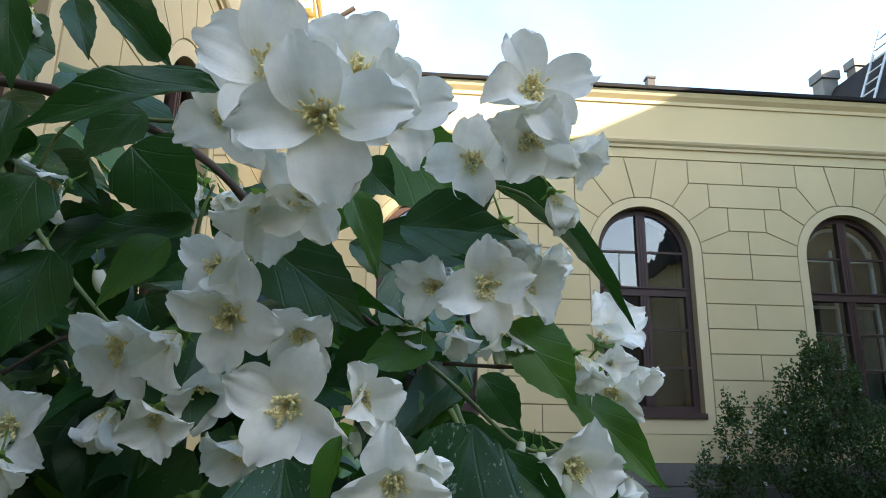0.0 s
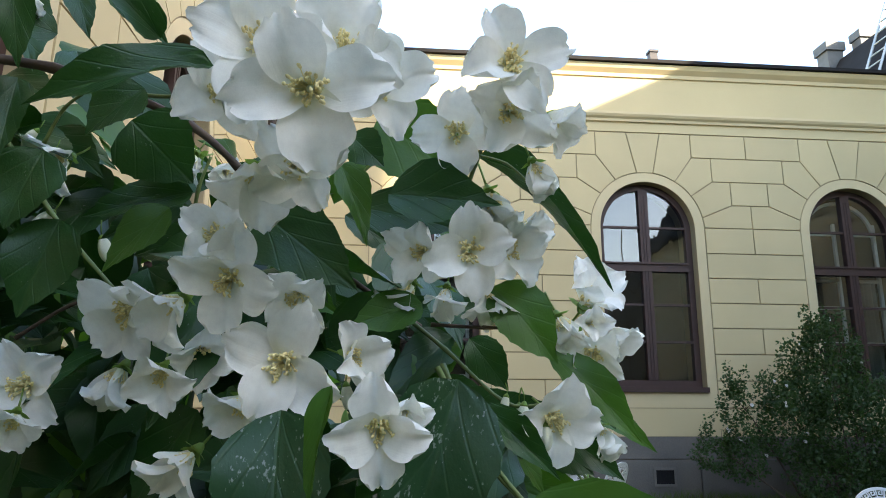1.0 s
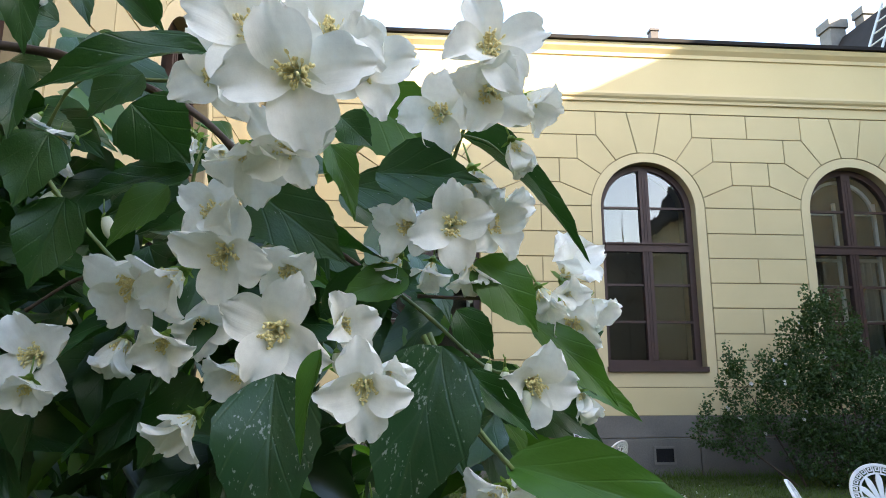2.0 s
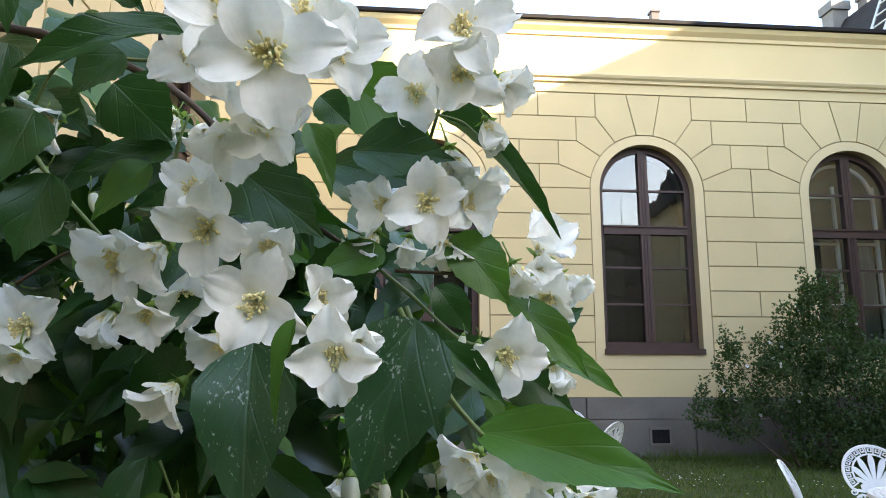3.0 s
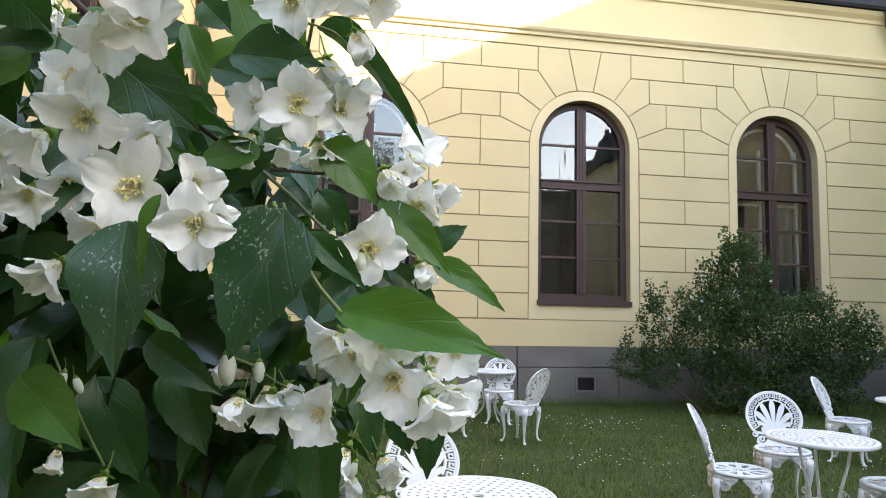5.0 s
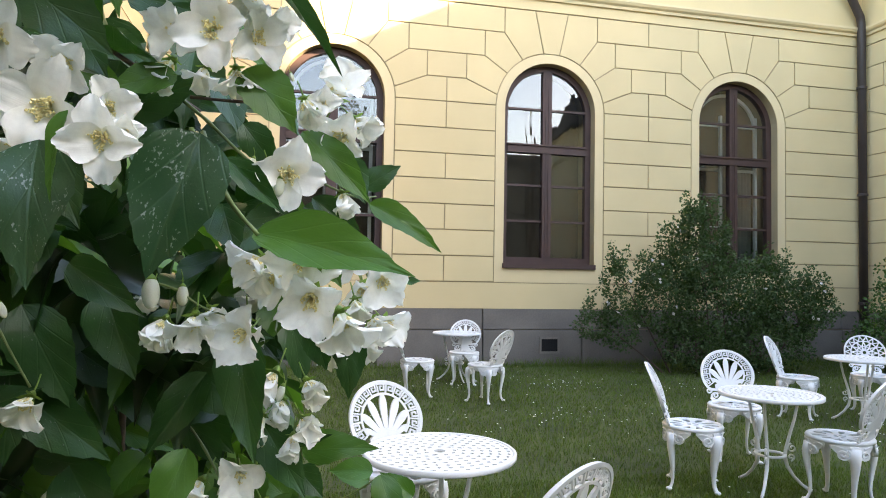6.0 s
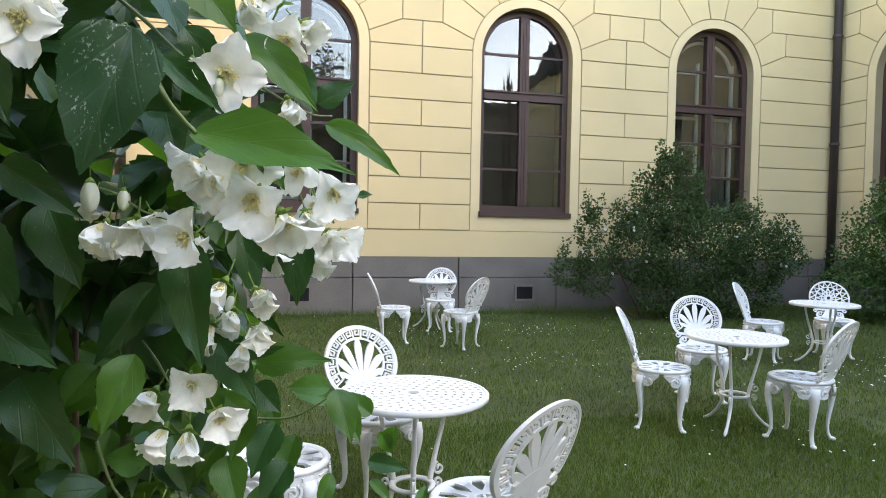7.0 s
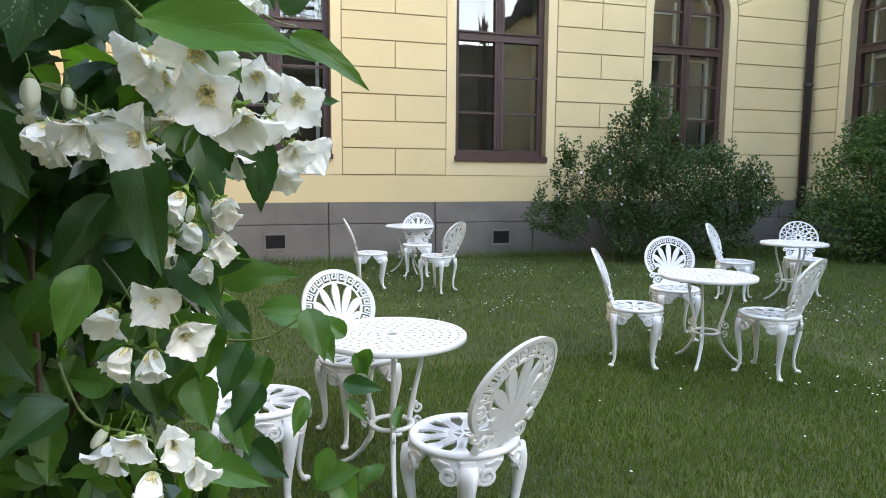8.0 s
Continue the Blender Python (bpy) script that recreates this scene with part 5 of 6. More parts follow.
# the large cluster high in the bush
flower((0.216, 0.432, 1.776), (-0.079, -0.950, -0.302), 0.047, 100, 0.20)
flower((0.201, 0.447, 1.793), (-0.039, -0.998, 0.047), 0.050, 80, 0.25)
flower((0.223, 0.450, 1.795), (0.061, -0.986, 0.155), 0.042, 60, 0.35)
flower((0.232, 0.456, 1.788), (0.428, -0.877, -0.220), 0.040, 20, 0.50)
flower((0.185, 0.460, 1.785), (0.321, -0.938, -0.133), 0.039, 35, 0.55)
flower((0.208, 0.467, 1.766), (0.031, -0.873, -0.487), 0.037, 30, 0.45)
flower((0.196, 0.473, 1.765), (0.155, -0.649, -0.745), 0.037, 10, 0.90)
# the upper cluster on its own stem
flower((0.277, 0.469, 1.802), (0.011, -0.999, 0.049), 0.044, 20, 0.25)
flower((0.278, 0.477, 1.790), (-0.075, -0.915, -0.397), 0.041, 60, 0.60)
flower((0.293, 0.485, 1.791), (0.557, -0.612, -0.561), 0.029, 10, 0.92)
flower((0.289, 0.489, 1.775), (0.281, -0.380, -0.881), 0.025, 0, 1.20)
flower((0.262, 0.494, 1.787), (-0.134, -0.979, -0.156), 0.036, 90, 0.25)
flower((0.277, 0.517, 1.771), (0.178, -0.416, -0.892), 0.033, 40, 0.92)
flower((0.279, 0.517, 1.766), (0.274, -0.458, -0.846), 0.028, 0, 0.92)
# middle clusters
flower((0.179, 0.489, 1.746), (-0.038, -0.999, -0.004), 0.032, 50, 0.50)
flower((0.184, 0.491, 1.732), (0.023, -0.938, -0.347), 0.043, 75, 0.40)
flower((0.167, 0.496, 1.725), (-0.497, -0.620, -0.607), 0.035, 20, 0.80)
flower((0.147, 0.507, 1.722), (-0.321, -0.861, -0.394), 0.042, 40, 0.50)
flower((0.164, 0.489, 1.701), (0.037, -0.816, -0.577), 0.028, 10, 0.75)
flower((0.170, 0.508, 1.708), (0.437, -0.801, -0.408), 0.032, 0, 0.70)
flower((0.141, 0.517, 1.701), (-0.316, -0.327, -0.890), 0.029, 30, 1.02)
flower((0.206, 0.500, 1.728), (-0.016, -0.845, -0.534), 0.036, 45, 0.60)
flower((0.205, 0.485, 1.704), (-0.133, -0.970, -0.205), 0.046, -25, 0.22)
flower((0.225, 0.488, 1.706), (0.583, -0.807, -0.099), 0.031, 30, 0.70)
flower((0.189, 0.499, 1.691), (-0.354, -0.702, -0.619), 0.031, 10, 0.70)
flower((0.236, 0.443, 1.687), (0.019, -0.953, -0.302), 0.033, 90, 0.45)
flower((0.242, 0.447, 1.691), (0.217, -0.966, -0.139), 0.020, 90, 1.12)
flower((0.266, 0.492, 1.743), (-0.035, -0.987, -0.155), 0.039, 100, 0.30)
flower((0.252, 0.503, 1.745), (-0.522, -0.831, -0.191), 0.036, 60, 0.55)
flower((0.246, 0.511, 1.733), (-0.371, -0.373, -0.850), 0.031, 20, 0.92)
flower((0.282, 0.511, 1.747), (0.530, -0.841, -0.107), 0.036, 40, 0.60)
flower((0.274, 0.514, 1.732), (0.178, -0.416, -0.892), 0.027, 10, 1.02)
flower((0.260, 0.515, 1.732), (-0.221, -0.381, -0.898), 0.023, 10, 1.02)
flower((0.289, 0.518, 1.756), (0.634, -0.773, 0.022), 0.026, 10, 0.92)
flower((0.110, 0.515, 1.695), (-0.087, -0.995, -0.056), 0.041, 40, 0.35)
flower((0.116, 0.496, 1.686), (0.149, -0.704, -0.694), 0.026, 20, 0.72)
flower((0.108, 0.528, 1.784), (-0.361, -0.767, -0.530), 0.035, 20, 0.70)
flower((0.163, 0.514, 1.782), (-0.275, -0.900, -0.339), 0.031, 60, 0.72)
flower((0.170, 0.524, 1.780), (0.451, -0.680, -0.578), 0.024, 0, 0.92)
flower((0.119, 0.468, 1.823), (0.178, -0.416, -0.892), 0.024, 0, 1.02)
flower((0.173, 0.500, 1.673), (-0.546, -0.567, -0.617), 0.033, 30, 0.92)
flower((0.169, 0.491, 1.775), (-0.336, -0.487, -0.806), 0.020, 0, 0.92)
# clusters on the outer side
flower((0.322, 0.542, 1.729), (0.170, -0.819, 0.548), 0.045, 20, 0.60)
flower((0.326, 0.545, 1.710), (-0.321, -0.861, -0.394), 0.039, 60, 0.60)
flower((0.333, 0.548, 1.719), (0.557, -0.612, -0.561), 0.029, 20, 1.02)
flower((0.298, 0.508, 1.685), (0.122, -0.930, -0.348), 0.040, 80, 0.45)
flower((0.326, 0.537, 1.678), (0.262, -0.540, -0.800), 0.024, 0, 1.02)
flower((0.306, 0.524, 1.722), (0.262, -0.540, -0.800), 0.028, 30, 1.12)
flower((0.314, 0.514, 1.719), (0.113, -0.993, -0.043), 0.022, 0, 1.12)
flower((0.296, 0.515, 1.638), (-0.400, -0.625, -0.670), 0.036, 60, 0.77)
flower((0.307, 0.502, 1.644), (-0.256, -0.965, -0.066), 0.040, 80, 0.35)
flower((0.311, 0.494, 1.629), (-0.138, -0.938, -0.320), 0.044, 20, 0.60)
flower((0.323, 0.485, 1.621), (0.251, -0.683, -0.685), 0.035, 20, 0.97)
flower((0.288, 0.512, 1.644), (-0.575, -0.656, -0.489), 0.034, 40, 0.77)
flower((0.352, 0.577, 1.632), (0.180, -0.915, -0.361), 0.038, 40, 0.72)
flower((0.360, 0.613, 1.603), (0.167, -0.952, -0.257), 0.042, 40, 0.77)
flower((0.349, 0.616, 1.595), (-0.154, -0.655, -0.739), 0.035, 10, 1.02)
flower((0.337, 0.569, 1.620), (0.157, -0.656, -0.739), 0.027, 10, 1.02)
flower((0.344, 0.600, 1.627), (0.120, -0.800, -0.590), 0.036, 30, 0.70)
flower((0.334, 0.585, 1.646), (-0.300, -0.850, -0.430), 0.036, 60, 0.60)
flower((0.349, 0.594, 1.606), (0.350, -0.820, -0.450), 0.034, 15, 0.80)
flower((0.321, 0.520, 1.605), (-0.055, -0.673, -0.737), 0.026, 10, 1.02)
# lower clusters
flower((0.244, 0.521, 1.614), (-0.248, -0.622, -0.743), 0.027, 20, 1.17)
flower((0.258, 0.517, 1.616), (-0.071, -0.728, -0.682), 0.032, 30, 1.02)
flower((0.281, 0.516, 1.609), (-0.429, -0.860, -0.278), 0.041, 60, 0.50)
flower((0.264, 0.526, 1.619), (0.430, -0.767, -0.476), 0.023, 0, 1.02)
flower((0.294, 0.556, 1.582), (-0.423, -0.501, -0.755), 0.032, 0, 1.02)
flower((0.311, 0.551, 1.578), (0.336, -0.743, -0.579), 0.029, 0, 1.12)
flower((0.288, 0.556, 1.559), (-0.441, -0.563, -0.699), 0.030, 10, 1.02)
flower((0.309, 0.550, 1.558), (0.292, -0.884, -0.364), 0.030, 0, 1.12)
flower((0.304, 0.550, 1.549), (-0.154, -0.655, -0.739), 0.024, 0, 1.12)
flower((0.298, 0.564, 1.565), (-0.170, -0.710, -0.684), 0.027, 0, 1.12)
flower((0.255, 0.581, 1.517), (-0.469, -0.658, -0.589), 0.034, 30, 0.92)
flower((0.276, 0.576, 1.522), (0.052, -0.987, -0.153), 0.037, 40, 0.82)
flower((0.261, 0.578, 1.496), (-0.338, -0.571, -0.748), 0.034, 10, 1.12)
flower((0.274, 0.574, 1.495), (-0.055, -0.673, -0.737), 0.034, 10, 1.12)
flower((0.289, 0.571, 1.506), (0.278, -0.925, -0.260), 0.035, 20, 0.82)
flower((0.251, 0.591, 1.438), (-0.485, -0.596, -0.640), 0.041, 30, 0.82)
flower((0.269, 0.582, 1.421), (-0.105, -0.724, -0.682), 0.038, 30, 1.02)
flower((0.279, 0.592, 1.434), (0.225, -0.974, 0.010), 0.039, 20, 0.92)
flower((0.263, 0.585, 1.442), (-0.250, -0.900, -0.350), 0.036, 50, 0.70)
flower((0.291, 0.586, 1.424), (0.350, -0.750, -0.560), 0.034, 10, 0.90)
flower((0.160, 0.656, 1.488), (-0.032, -0.932, -0.360), 0.031, 0, 0.82)
flower((0.159, 0.661, 1.534), (-0.032, -0.932, -0.360), 0.024, 0, 1.02)
flower((0.183, 0.535, 1.576), (-0.127, -0.807, -0.577), 0.034, 40, 0.72)
flower((0.162, 0.538, 1.588), (-0.078, -0.568, -0.819), 0.021, 0, 1.02)
flower((0.277, 0.578, 1.608), (-0.043, -0.584, -0.810), 0.037, 40, 0.72)
flower((0.251, 0.570, 1.612), (0.159, -0.571, -0.805), 0.031, 40, 0.92)
flower((0.238, 0.561, 1.608), (-0.233, -0.467, -0.853), 0.027, 40, 1.12)
flower((0.230, 0.560, 1.625), (-0.240, -0.536, -0.809), 0.022, 0, 1.17)
flower((0.283, 0.606, 1.623), (-0.043, -0.584, -0.810), 0.035, 40, 0.92)
bud((0.116, 0.516, 1.737), (-0.109, -0.039, -0.993), 0.012)
bud((0.130, 0.519, 1.745), (0.351, -0.077, -0.933), 0.010)
bud((0.105, 0.519, 1.755), (-0.686, 0.026, -0.728), 0.011)
bud((0.098, 0.518, 1.789), (-0.686, 0.026, -0.728), 0.007)
bud((0.105, 0.519, 1.781), (-0.577, 0.012, -0.817), 0.007)
bud((0.225, 0.486, 1.692), (0.131, -0.060, -0.990), 0.008)
bud((0.288, 0.509, 1.684), (-0.123, -0.136, -0.983), 0.009)
bud((0.282, 0.514, 1.688), (-0.237, -0.123, -0.964), 0.007)
bud((0.162, 0.537, 1.619), (-0.237, -0.123, -0.964), 0.009)
bud((0.170, 0.536, 1.617), (0.432, -0.172, -0.885), 0.008)
bud((0.237, 0.524, 1.626), (0.056, -0.357, -0.932), 0.015)
bud((0.251, 0.525, 1.625), (0.056, -0.357, -0.932), 0.010)
bud((0.295, 0.503, 1.677), (-0.061, -0.329, -0.943), 0.009)
bud((0.247, 0.549, 1.625), (-0.003, -0.148, -0.989), 0.010)
bud((0.240, 0.594, 1.438), (-0.585, -0.186, -0.789), 0.013)
bud((0.243, 0.591, 1.424), (-0.327, -0.315, -0.891), 0.013)
bud((0.296, 0.553, 1.680), (0.131, -0.060, -0.990), 0.011)
bud((0.297, 0.554, 1.571), (-0.287, -0.259, -0.923), 0.009)
bud((0.299, 0.552, 1.740), (0.351, -0.077, -0.933), 0.005)
# leaves in front
leaf((0.189, 0.435, 1.783), (0.146, 0.426, 1.767), 0.017, (-0.088, -0.943, 0.322), 0.22)
leaf((0.166, 0.458, 1.802), (0.150, 0.437, 1.815), 0.013, (0.214, -0.969, 0.122), 0.10)
leaf((0.146, 0.465, 1.829), (0.168, 0.459, 1.800), 0.015, (0.115, -0.989, -0.089), 0.10)
leaf((0.129, 0.476, 1.831), (0.139, 0.470, 1.807), 0.011, (0.319, -0.945, -0.073), 0.10)
leaf((0.161, 0.462, 1.787), (0.145, 0.461, 1.771), 0.020, (-0.188, -0.976, 0.108), 0.15)
leaf((0.153, 0.474, 1.781), (0.172, 0.481, 1.762), 0.030, (-0.089, -0.990, 0.108), 0.10)
leaf((0.166, 0.478, 1.753), (0.148, 0.474, 1.731), 0.016, (-0.381, -0.920, -0.091), 0.12, M_LEAF2)
leaf((0.169, 0.492, 1.762), (0.135, 0.486, 1.751), 0.018, (-0.088, -0.943, 0.322), 0.10)
leaf((0.164, 0.498, 1.760), (0.139, 0.493, 1.745), 0.017, (-0.089, -0.973, 0.214), 0.10)
leaf((0.189, 0.501, 1.759), (0.227, 0.489, 1.728), 0.031, (0.011, -0.994, 0.111), 0.10)
leaf((0.220, 0.490, 1.773), (0.230, 0.485, 1.743), 0.013, (0.421, -0.906, 0.040), 0.15, M_LEAF2)
leaf((0.232, 0.519, 1.802), (0.270, 0.517, 1.773), 0.037, (-0.088, -0.996, 0.005), 0.05, M_LEAF2)
leaf((0.225, 0.522, 1.765), (0.266, 0.516, 1.755), 0.024, (-0.088, -0.943, 0.322), 0.15)
leaf((0.222, 0.507, 1.790), (0.235, 0.508, 1.778), 0.017, (-0.088, -0.996, 0.005), 0.10)
leaf((0.272, 0.514, 1.785), (0.320, 0.505, 1.734), 0.015, (0.318, -0.882, 0.347), 0.30)
leaf((0.278, 0.514, 1.733), (0.302, 0.512, 1.704), 0.028, (0.265, -0.956, 0.127), 0.15, M_LEAF2)
leaf((0.305, 0.537, 1.709), (0.340, 0.531, 1.673), 0.021, (0.113, -0.938, 0.329), 0.20, M_LEAF2)
leaf((0.250, 0.502, 1.725), (0.224, 0.496, 1.716), 0.018, (-0.088, -0.943, 0.322), 0.10, M_LEAF2)
leaf((0.262, 0.490, 1.698), (0.243, 0.483, 1.636), 0.042, (0.061, -0.986, 0.158), 0.12, M_LEAFSPOT)
leaf((0.206, 0.471, 1.689), (0.208, 0.456, 1.633), 0.036, (-0.188, -0.970, 0.155), 0.15, M_LEAFSPOT)
leaf((0.285, 0.492, 1.656), (0.352, 0.463, 1.639), 0.028, (-0.078, -0.815, 0.574), 0.12, M_LEAF2)
leaf((0.223, 0.448, 1.697), (0.218, 0.447, 1.664), 0.009, (-0.669, -0.743, 0.017), 0.10, M_LEAF2)
leaf((0.271, 0.500, 1.689), (0.298, 0.495, 1.664), 0.013, (0.214, -0.953, 0.214), 0.10)
leaf((0.358, 0.705, 1.684), (0.415, 0.708, 1.648), 0.024, (0.116, -0.901, 0.418), 0.25, M_LEAF2)
leaf((0.349, 0.654, 1.692), (0.374, 0.651, 1.708), 0.020, (-0.087, -0.947, 0.310), 0.10)
leaf((0.237, 0.496, 1.764), (0.277, 0.488, 1.759), 0.027, (-0.087, -0.947, 0.310), 0.10)
leaf((0.130, 0.468, 1.768), (0.123, 0.464, 1.742), 0.023, (0.113, -0.994, 0.012), 0.10)
leaf((0.135, 0.472, 1.747), (0.127, 0.469, 1.716), 0.024, (0.113, -0.994, 0.012), 0.10)
leaf((0.127, 0.455, 1.786), (0.127, 0.450, 1.760), 0.014, (0.214, -0.977, 0.019), 0.10)
leaf((0.129, 0.470, 1.808), (0.114, 0.461, 1.810), 0.014, (-0.088, -0.943, 0.322), 0.10)
leaf((0.131, 0.439, 1.811), (0.133, 0.444, 1.784), 0.012, (0.319, -0.945, -0.073), 0.10)
leaf((0.207, 0.503, 1.766), (0.190, 0.507, 1.751), 0.022, (-0.089, -0.990, 0.108), 0.10)
leaf((0.213, 0.544, 1.714), (0.257, 0.536, 1.731), 0.027, (-0.088, -0.996, 0.005), 0.10)
leaf((0.253, 0.536, 1.685), (0.234, 0.530, 1.669), 0.030, (-0.088, -0.996, 0.005), 0.10)
leaf((0.254, 0.533, 1.550), (0.241, 0.522, 1.514), 0.022, (-0.050, -0.919, 0.392), 0.10, M_LEAF2)
leaf((0.276, 0.543, 1.605), (0.286, 0.524, 1.544), 0.028, (-0.255, -0.922, 0.292), 0.10)
leaf((0.331, 0.528, 1.611), (0.331, 0.525, 1.574), 0.019, (-0.056, -0.954, 0.295), 0.10)
leaf((0.361, 0.624, 1.501), (0.370, 0.608, 1.470), 0.022, (0.064, -0.870, 0.488), 0.20, M_LEAF2)
leaf((0.359, 0.645, 1.496), (0.330, 0.653, 1.495), 0.019, (-0.209, -0.710, 0.673), 0.20, M_LEAF2)
leaf((0.283, 0.645, 1.500), (0.268, 0.625, 1.468), 0.029, (-0.239, -0.842, 0.485), 0.20, M_LEAF2)
leaf((0.232, 0.570, 1.469), (0.201, 0.555, 1.448), 0.031, (-0.306, -0.614, 0.728), 0.15)
leaf((0.286, 0.617, 1.409), (0.335, 0.599, 1.393), 0.024, (-0.212, -0.649, 0.731), 0.15, M_LEAF2)
leaf((0.364, 0.649, 1.368), (0.399, 0.640, 1.376), 0.024, (-0.235, -0.728, 0.644), 0.15, M_LEAF2)
leaf((0.380, 0.645, 1.372), (0.394, 0.636, 1.348), 0.024, (-0.036, -0.765, 0.643), 0.15, M_LEAF2)
leaf((0.186, 0.613, 1.644), (0.200, 0.612, 1.681), 0.027, (-0.248, -0.887, 0.389), 0.10)
leaf((0.206, 0.612, 1.586), (0.236, 0.588, 1.537), 0.034, (-0.248, -0.887, 0.389), 0.10)
leaf((0.187, 0.596, 1.588), (0.218, 0.586, 1.568), 0.027, (-0.226, -0.783, 0.579), 0.10)
leaf((0.184, 0.591, 1.526), (0.221, 0.556, 1.486), 0.035, (-0.239, -0.842, 0.485), 0.10)
leaf((0.234, 0.642, 1.551), (0.268, 0.630, 1.517), 0.035, (-0.248, -0.887, 0.389), 0.10)
leaf((0.150, 0.539, 1.640), (0.149, 0.521, 1.576), 0.030, (-0.272, -0.925, 0.266), 0.10)
leaf((0.164, 0.535, 1.685), (0.140, 0.540, 1.648), 0.034, (-0.272, -0.925, 0.266), 0.10)
leaf((0.249, 0.584, 1.583), (0.278, 0.570, 1.556), 0.037, (-0.174, -0.948, 0.268), 0.10)
leaf((0.206, 0.570, 1.623), (0.224, 0.558, 1.579), 0.032, (-0.174, -0.948, 0.268), 0.10)
leaf((0.311, 0.491, 1.615), (0.318, 0.491, 1.595), 0.015, (0.025, -0.985, 0.173), 0.10)
leaf((0.326, 0.514, 1.615), (0.330, 0.511, 1.584), 0.016, (-0.033, -0.964, 0.262), 0.10)
leaf((0.310, 0.500, 1.655), (0.324, 0.495, 1.632), 0.015, (0.174, -0.971, 0.165), 0.10, M_LEAF2)
leaf((0.274, 0.559, 1.715), (0.292, 0.562, 1.692), 0.020, (0.113, -0.994, 0.012), 0.10)
leaf((0.289, 0.574, 1.681), (0.305, 0.577, 1.659), 0.018, (0.113, -0.994, 0.012), 0.10)
leaf((0.311, 0.548, 1.676), (0.339, 0.548, 1.655), 0.016, (0.214, -0.953, 0.214), 0.10)
leaf((0.307, 0.559, 1.672), (0.329, 0.559, 1.656), 0.020, (0.112, -0.971, 0.211), 0.10)
leaf((0.328, 0.569, 1.701), (0.341, 0.563, 1.675), 0.021, (-0.056, -0.954, 0.295), 0.10)
leaf((0.368, 0.583, 1.630), (0.377, 0.580, 1.631), 0.006, (-0.226, -0.783, 0.579), 0.10)
leaf((0.315, 0.676, 1.488), (0.325, 0.657, 1.461), 0.019, (-0.235, -0.728, 0.644), 0.18, M_LEAF2)
leaf((0.361, 0.681, 1.477), (0.334, 0.680, 1.485), 0.020, (-0.235, -0.728, 0.644), 0.18, M_LEAF2)
leaf((0.307, 0.664, 1.468), (0.282, 0.676, 1.490), 0.023, (-0.235, -0.728, 0.644), 0.18, M_LEAF2)
leaf((0.372, 0.666, 1.474), (0.381, 0.649, 1.454), 0.019, (-0.235, -0.728, 0.644), 0.18, M_LEAF2)
leaf((0.290, 0.648, 1.467), (0.272, 0.638, 1.442), 0.025, (-0.235, -0.728, 0.644), 0.18, M_LEAF2)
leaf((0.276, 0.637, 1.501), (0.285, 0.629, 1.471), 0.021, (-0.235, -0.728, 0.644), 0.18, M_LEAF2)
leaf((0.394, 0.679, 1.464), (0.370, 0.689, 1.480), 0.017, (-0.235, -0.728, 0.644), 0.18, M_LEAF2)
leaf((0.223, 0.595, 1.529), (0.206, 0.586, 1.508), 0.026, (-0.235, -0.728, 0.644), 0.18, M_LEAF2)
leaf((0.214, 0.591, 1.494), (0.194, 0.584, 1.480), 0.023, (-0.235, -0.728, 0.644), 0.18, M_LEAF2)
leaf((0.245, 0.618, 1.461), (0.219, 0.627, 1.464), 0.023, (-0.235, -0.728, 0.644), 0.18, M_LEAF2)
leaf((0.227, 0.642, 1.445), (0.251, 0.640, 1.473), 0.024, (-0.235, -0.728, 0.644), 0.18, M_LEAF2)
leaf((0.305, 0.626, 1.491), (0.295, 0.613, 1.461), 0.026, (-0.354, -0.786, 0.506), 0.15, M_LEAF2)
leaf((0.322, 0.630, 1.478), (0.307, 0.618, 1.447), 0.026, (-0.260, -0.821, 0.508), 0.15)
leaf((0.291, 0.625, 1.460), (0.300, 0.606, 1.431), 0.026, (-0.163, -0.845, 0.509), 0.15, M_LEAF2)
leaf((0.331, 0.632, 1.450), (0.313, 0.622, 1.422), 0.025, (-0.354, -0.786, 0.506), 0.15)
leaf((0.313, 0.635, 1.435), (0.322, 0.616, 1.408), 0.025, (-0.260, -0.821, 0.508), 0.15, M_LEAF2)
leaf((0.285, 0.632, 1.488), (0.275, 0.619, 1.461), 0.026, (-0.163, -0.845, 0.509), 0.15)
leaf((0.336, 0.644, 1.464), (0.325, 0.631, 1.435), 0.022, (-0.354, -0.786, 0.506), 0.15, M_LEAF2)
leaf((0.308, 0.648, 1.500), (0.325, 0.640, 1.482), 0.022, (-0.260, -0.821, 0.508), 0.15)
leaf((0.303, 0.614, 1.423), (0.283, 0.607, 1.407), 0.026, (-0.163, -0.845, 0.509), 0.15, M_LEAF2)
leaf((0.323, 0.627, 1.410), (0.346, 0.606, 1.394), 0.025, (-0.354, -0.786, 0.506), 0.15)
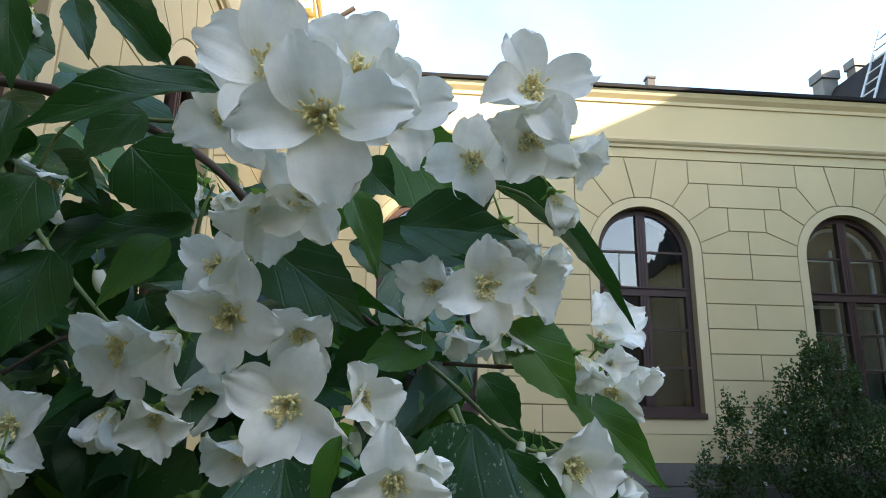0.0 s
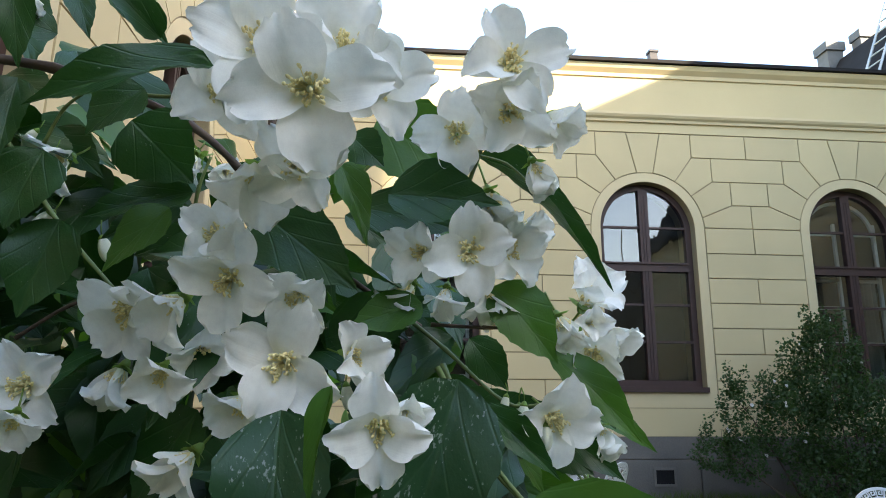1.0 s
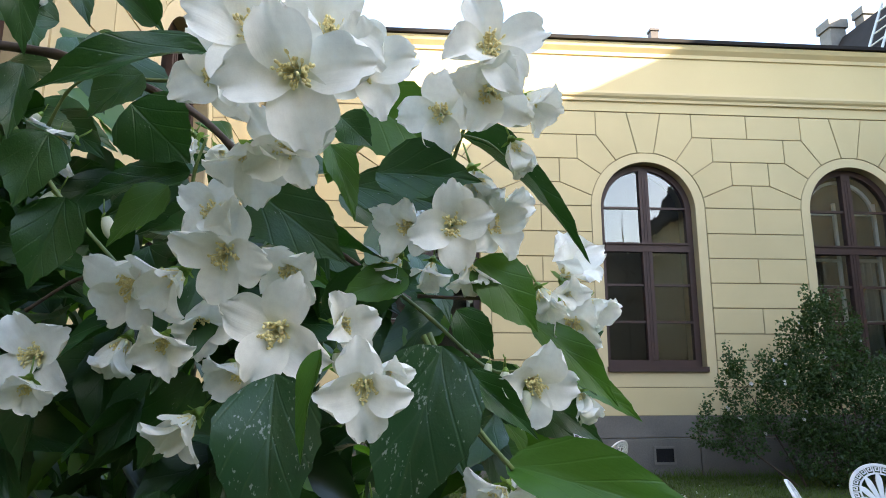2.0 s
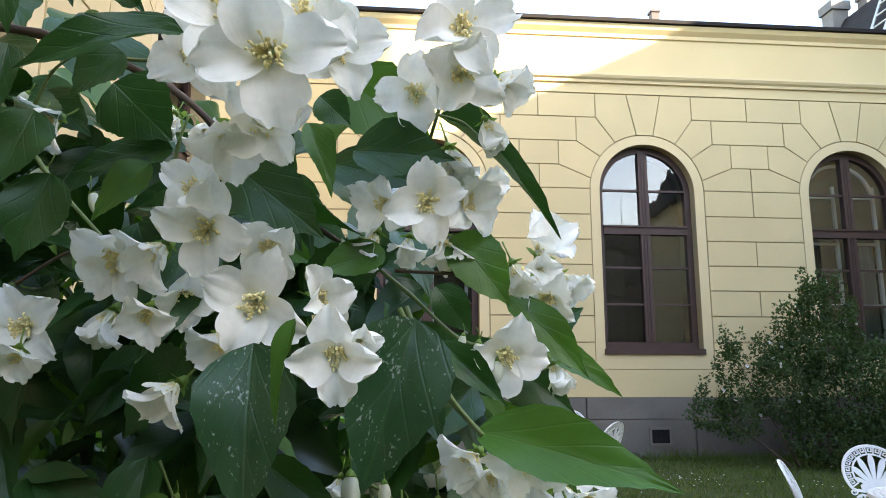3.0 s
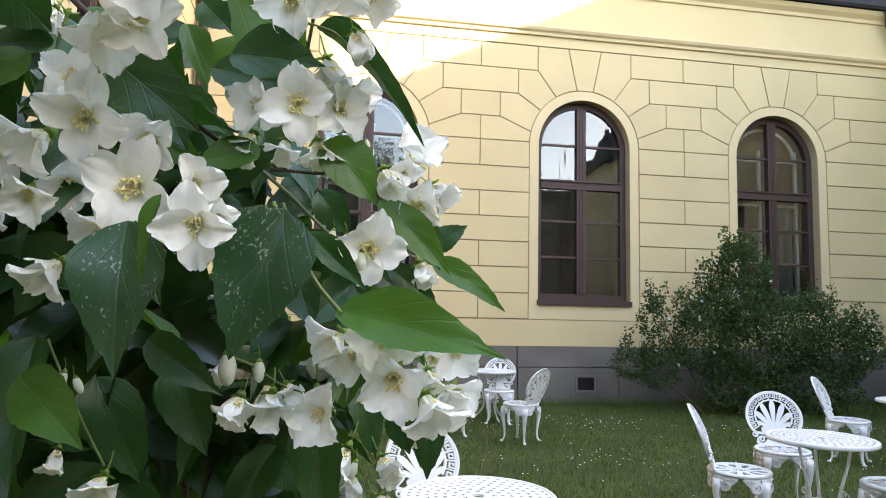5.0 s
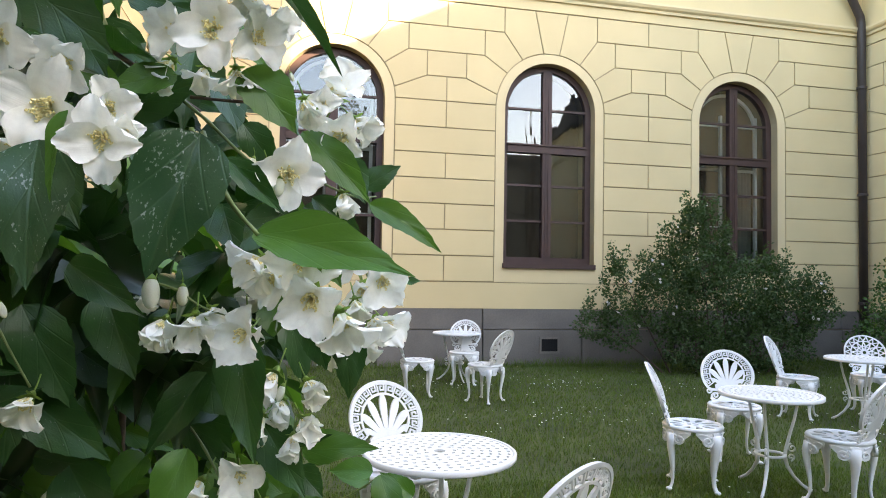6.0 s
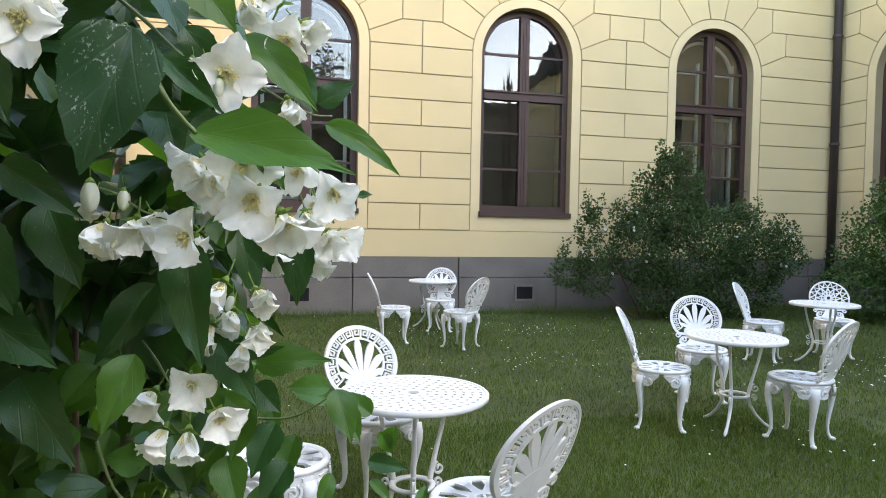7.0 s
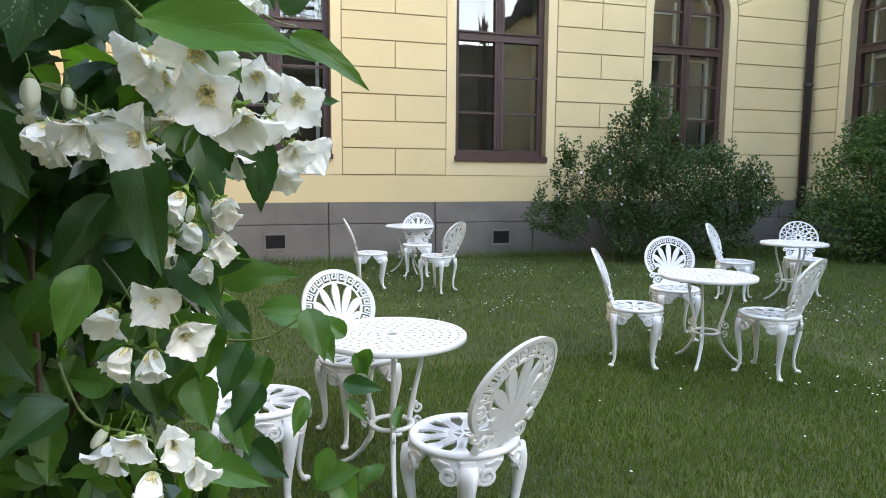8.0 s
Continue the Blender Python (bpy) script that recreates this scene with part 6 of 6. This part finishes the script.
# stems that show
twig([(0.095, 0.484, 1.806), (0.122, 0.483, 1.802), (0.143, 0.482, 1.795), (0.167, 0.487, 1.785), (0.183, 0.494, 1.772), (0.198, 0.517, 1.751), (0.223, 0.538, 1.737), (0.252, 0.560, 1.720)], 0.0018, 0.0010, M_TWIG)
twig([(0.089, 0.513, 1.791), (0.100, 0.516, 1.773), (0.117, 0.514, 1.751), (0.139, 0.511, 1.728)], 0.0012, 0.0007, M_STEM)
twig([(0.099, 0.523, 1.712), (0.119, 0.519, 1.724), (0.136, 0.517, 1.728)], 0.0008, 0.0005, M_TWIG)
twig([(0.254, 0.514, 1.718), (0.274, 0.512, 1.717), (0.289, 0.511, 1.717)], 0.0008, 0.0006, M_TWIG)
twig([(0.266, 0.521, 1.754), (0.268, 0.512, 1.772), (0.271, 0.494, 1.782), (0.274, 0.476, 1.796)], 0.0010, 0.0006, M_STEM)
twig([(0.269, 0.493, 1.779), (0.280, 0.493, 1.776), (0.288, 0.493, 1.769)], 0.0005, 0.0004, M_STEM)
twig([(0.151, 0.487, 1.795), (0.170, 0.471, 1.789), (0.184, 0.459, 1.791)], 0.0008, 0.0006, M_STEM)
twig([(0.169, 0.494, 1.752), (0.171, 0.491, 1.763), (0.175, 0.489, 1.774)], 0.0008, 0.0005, M_STEM)
twig([(0.114, 0.498, 1.780), (0.121, 0.495, 1.792), (0.129, 0.493, 1.798)], 0.0007, 0.0005, M_STEM)
twig([(0.259, 0.520, 1.703), (0.273, 0.502, 1.671), (0.286, 0.492, 1.656), (0.290, 0.492, 1.649)], 0.0012, 0.0008, M_STEM)
twig([(0.246, 0.540, 1.722), (0.261, 0.529, 1.709), (0.283, 0.519, 1.689), (0.296, 0.508, 1.689)], 0.0010, 0.0006, M_STEM)
twig([(0.298, 0.518, 1.689), (0.340, 0.636, 1.684), (0.362, 0.694, 1.689)], 0.0008, 0.0005, M_STEM)
twig([(0.238, 0.530, 1.631), (0.248, 0.526, 1.628), (0.263, 0.522, 1.619), (0.282, 0.516, 1.615)], 0.0007, 0.0004, M_STEM)
twig([(0.196, 0.658, 1.612), (0.197, 0.652, 1.549), (0.199, 0.640, 1.432)], 0.0016, 0.0022, M_TWIG)
twig([(0.256, 0.505, 1.702), (0.273, 0.493, 1.672), (0.287, 0.487, 1.655)], 0.0010, 0.0008, M_STEM)
twig([(0.300, 0.658, 1.474), (0.334, 0.650, 1.475), (0.363, 0.643, 1.493)], 0.0009, 0.0006, M_STEM)
twig([(0.305, 0.639, 1.501), (0.315, 0.599, 1.544), (0.307, 0.563, 1.577)], 0.0009, 0.0006, M_STEM)
twig([(0.234, 0.641, 1.540), (0.255, 0.593, 1.531), (0.274, 0.575, 1.501)], 0.0009, 0.0006, M_STEM)
twig([(0.216, 0.619, 1.477), (0.231, 0.609, 1.445), (0.261, 0.598, 1.436), (0.285, 0.588, 1.424)], 0.0010, 0.0006, M_STEM)
twig([(0.155, 0.538, 1.638), (0.169, 0.537, 1.607), (0.183, 0.535, 1.581)], 0.0007, 0.0005, M_STEM)

twig([(0.298, 0.600, 1.668), (0.325, 0.604, 1.660), (0.345, 0.600, 1.645), (0.354, 0.588, 1.640)], 0.0011, 0.0006, M_STEM)
twig([(0.335, 0.604, 1.654), (0.349, 0.616, 1.632), (0.358, 0.622, 1.612)], 0.0009, 0.0005, M_STEM)
twig([(0.330, 0.604, 1.656), (0.342, 0.608, 1.638), (0.347, 0.604, 1.618)], 0.0008, 0.0005, M_STEM)

# ---- pieces of the walls ----
def lay_blocks():
    for wall, blocks in BLOCKS:
        for kind, pts in blocks:
            bm = bmesh.new()
            if kind == "plinth":
                bm.free()
                u0, u1 = pts
                u = u0
                rnd = random.Random(5)
                while u < u1 - 0.01:
                    w = min(1.28, u1 - u)
                    for z0, z1, o in ((-0.05, 0.535, 0), (0.545, 0.785, 0.02)):
                        bm = bmesh.new()
                        prism(bm, [(u + 0.005, z0), (u + w - 0.005, z0), (u + w - 0.005, z1), (u + 0.005, z1)], -0.05 + o, 0.014, 0.008)
                        part("plinth_stone", bm, M_PLINTH, wall)
                    u += w
                continue
            q = shrink(pts, 0.007)
            prism(bm, q, -0.003 if kind == "key" else 0.0, 0.0145, 0.0)
            part("keystone" if kind == "key" else "stucco_block", bm, M_BLOCK, wall)


lay_blocks()
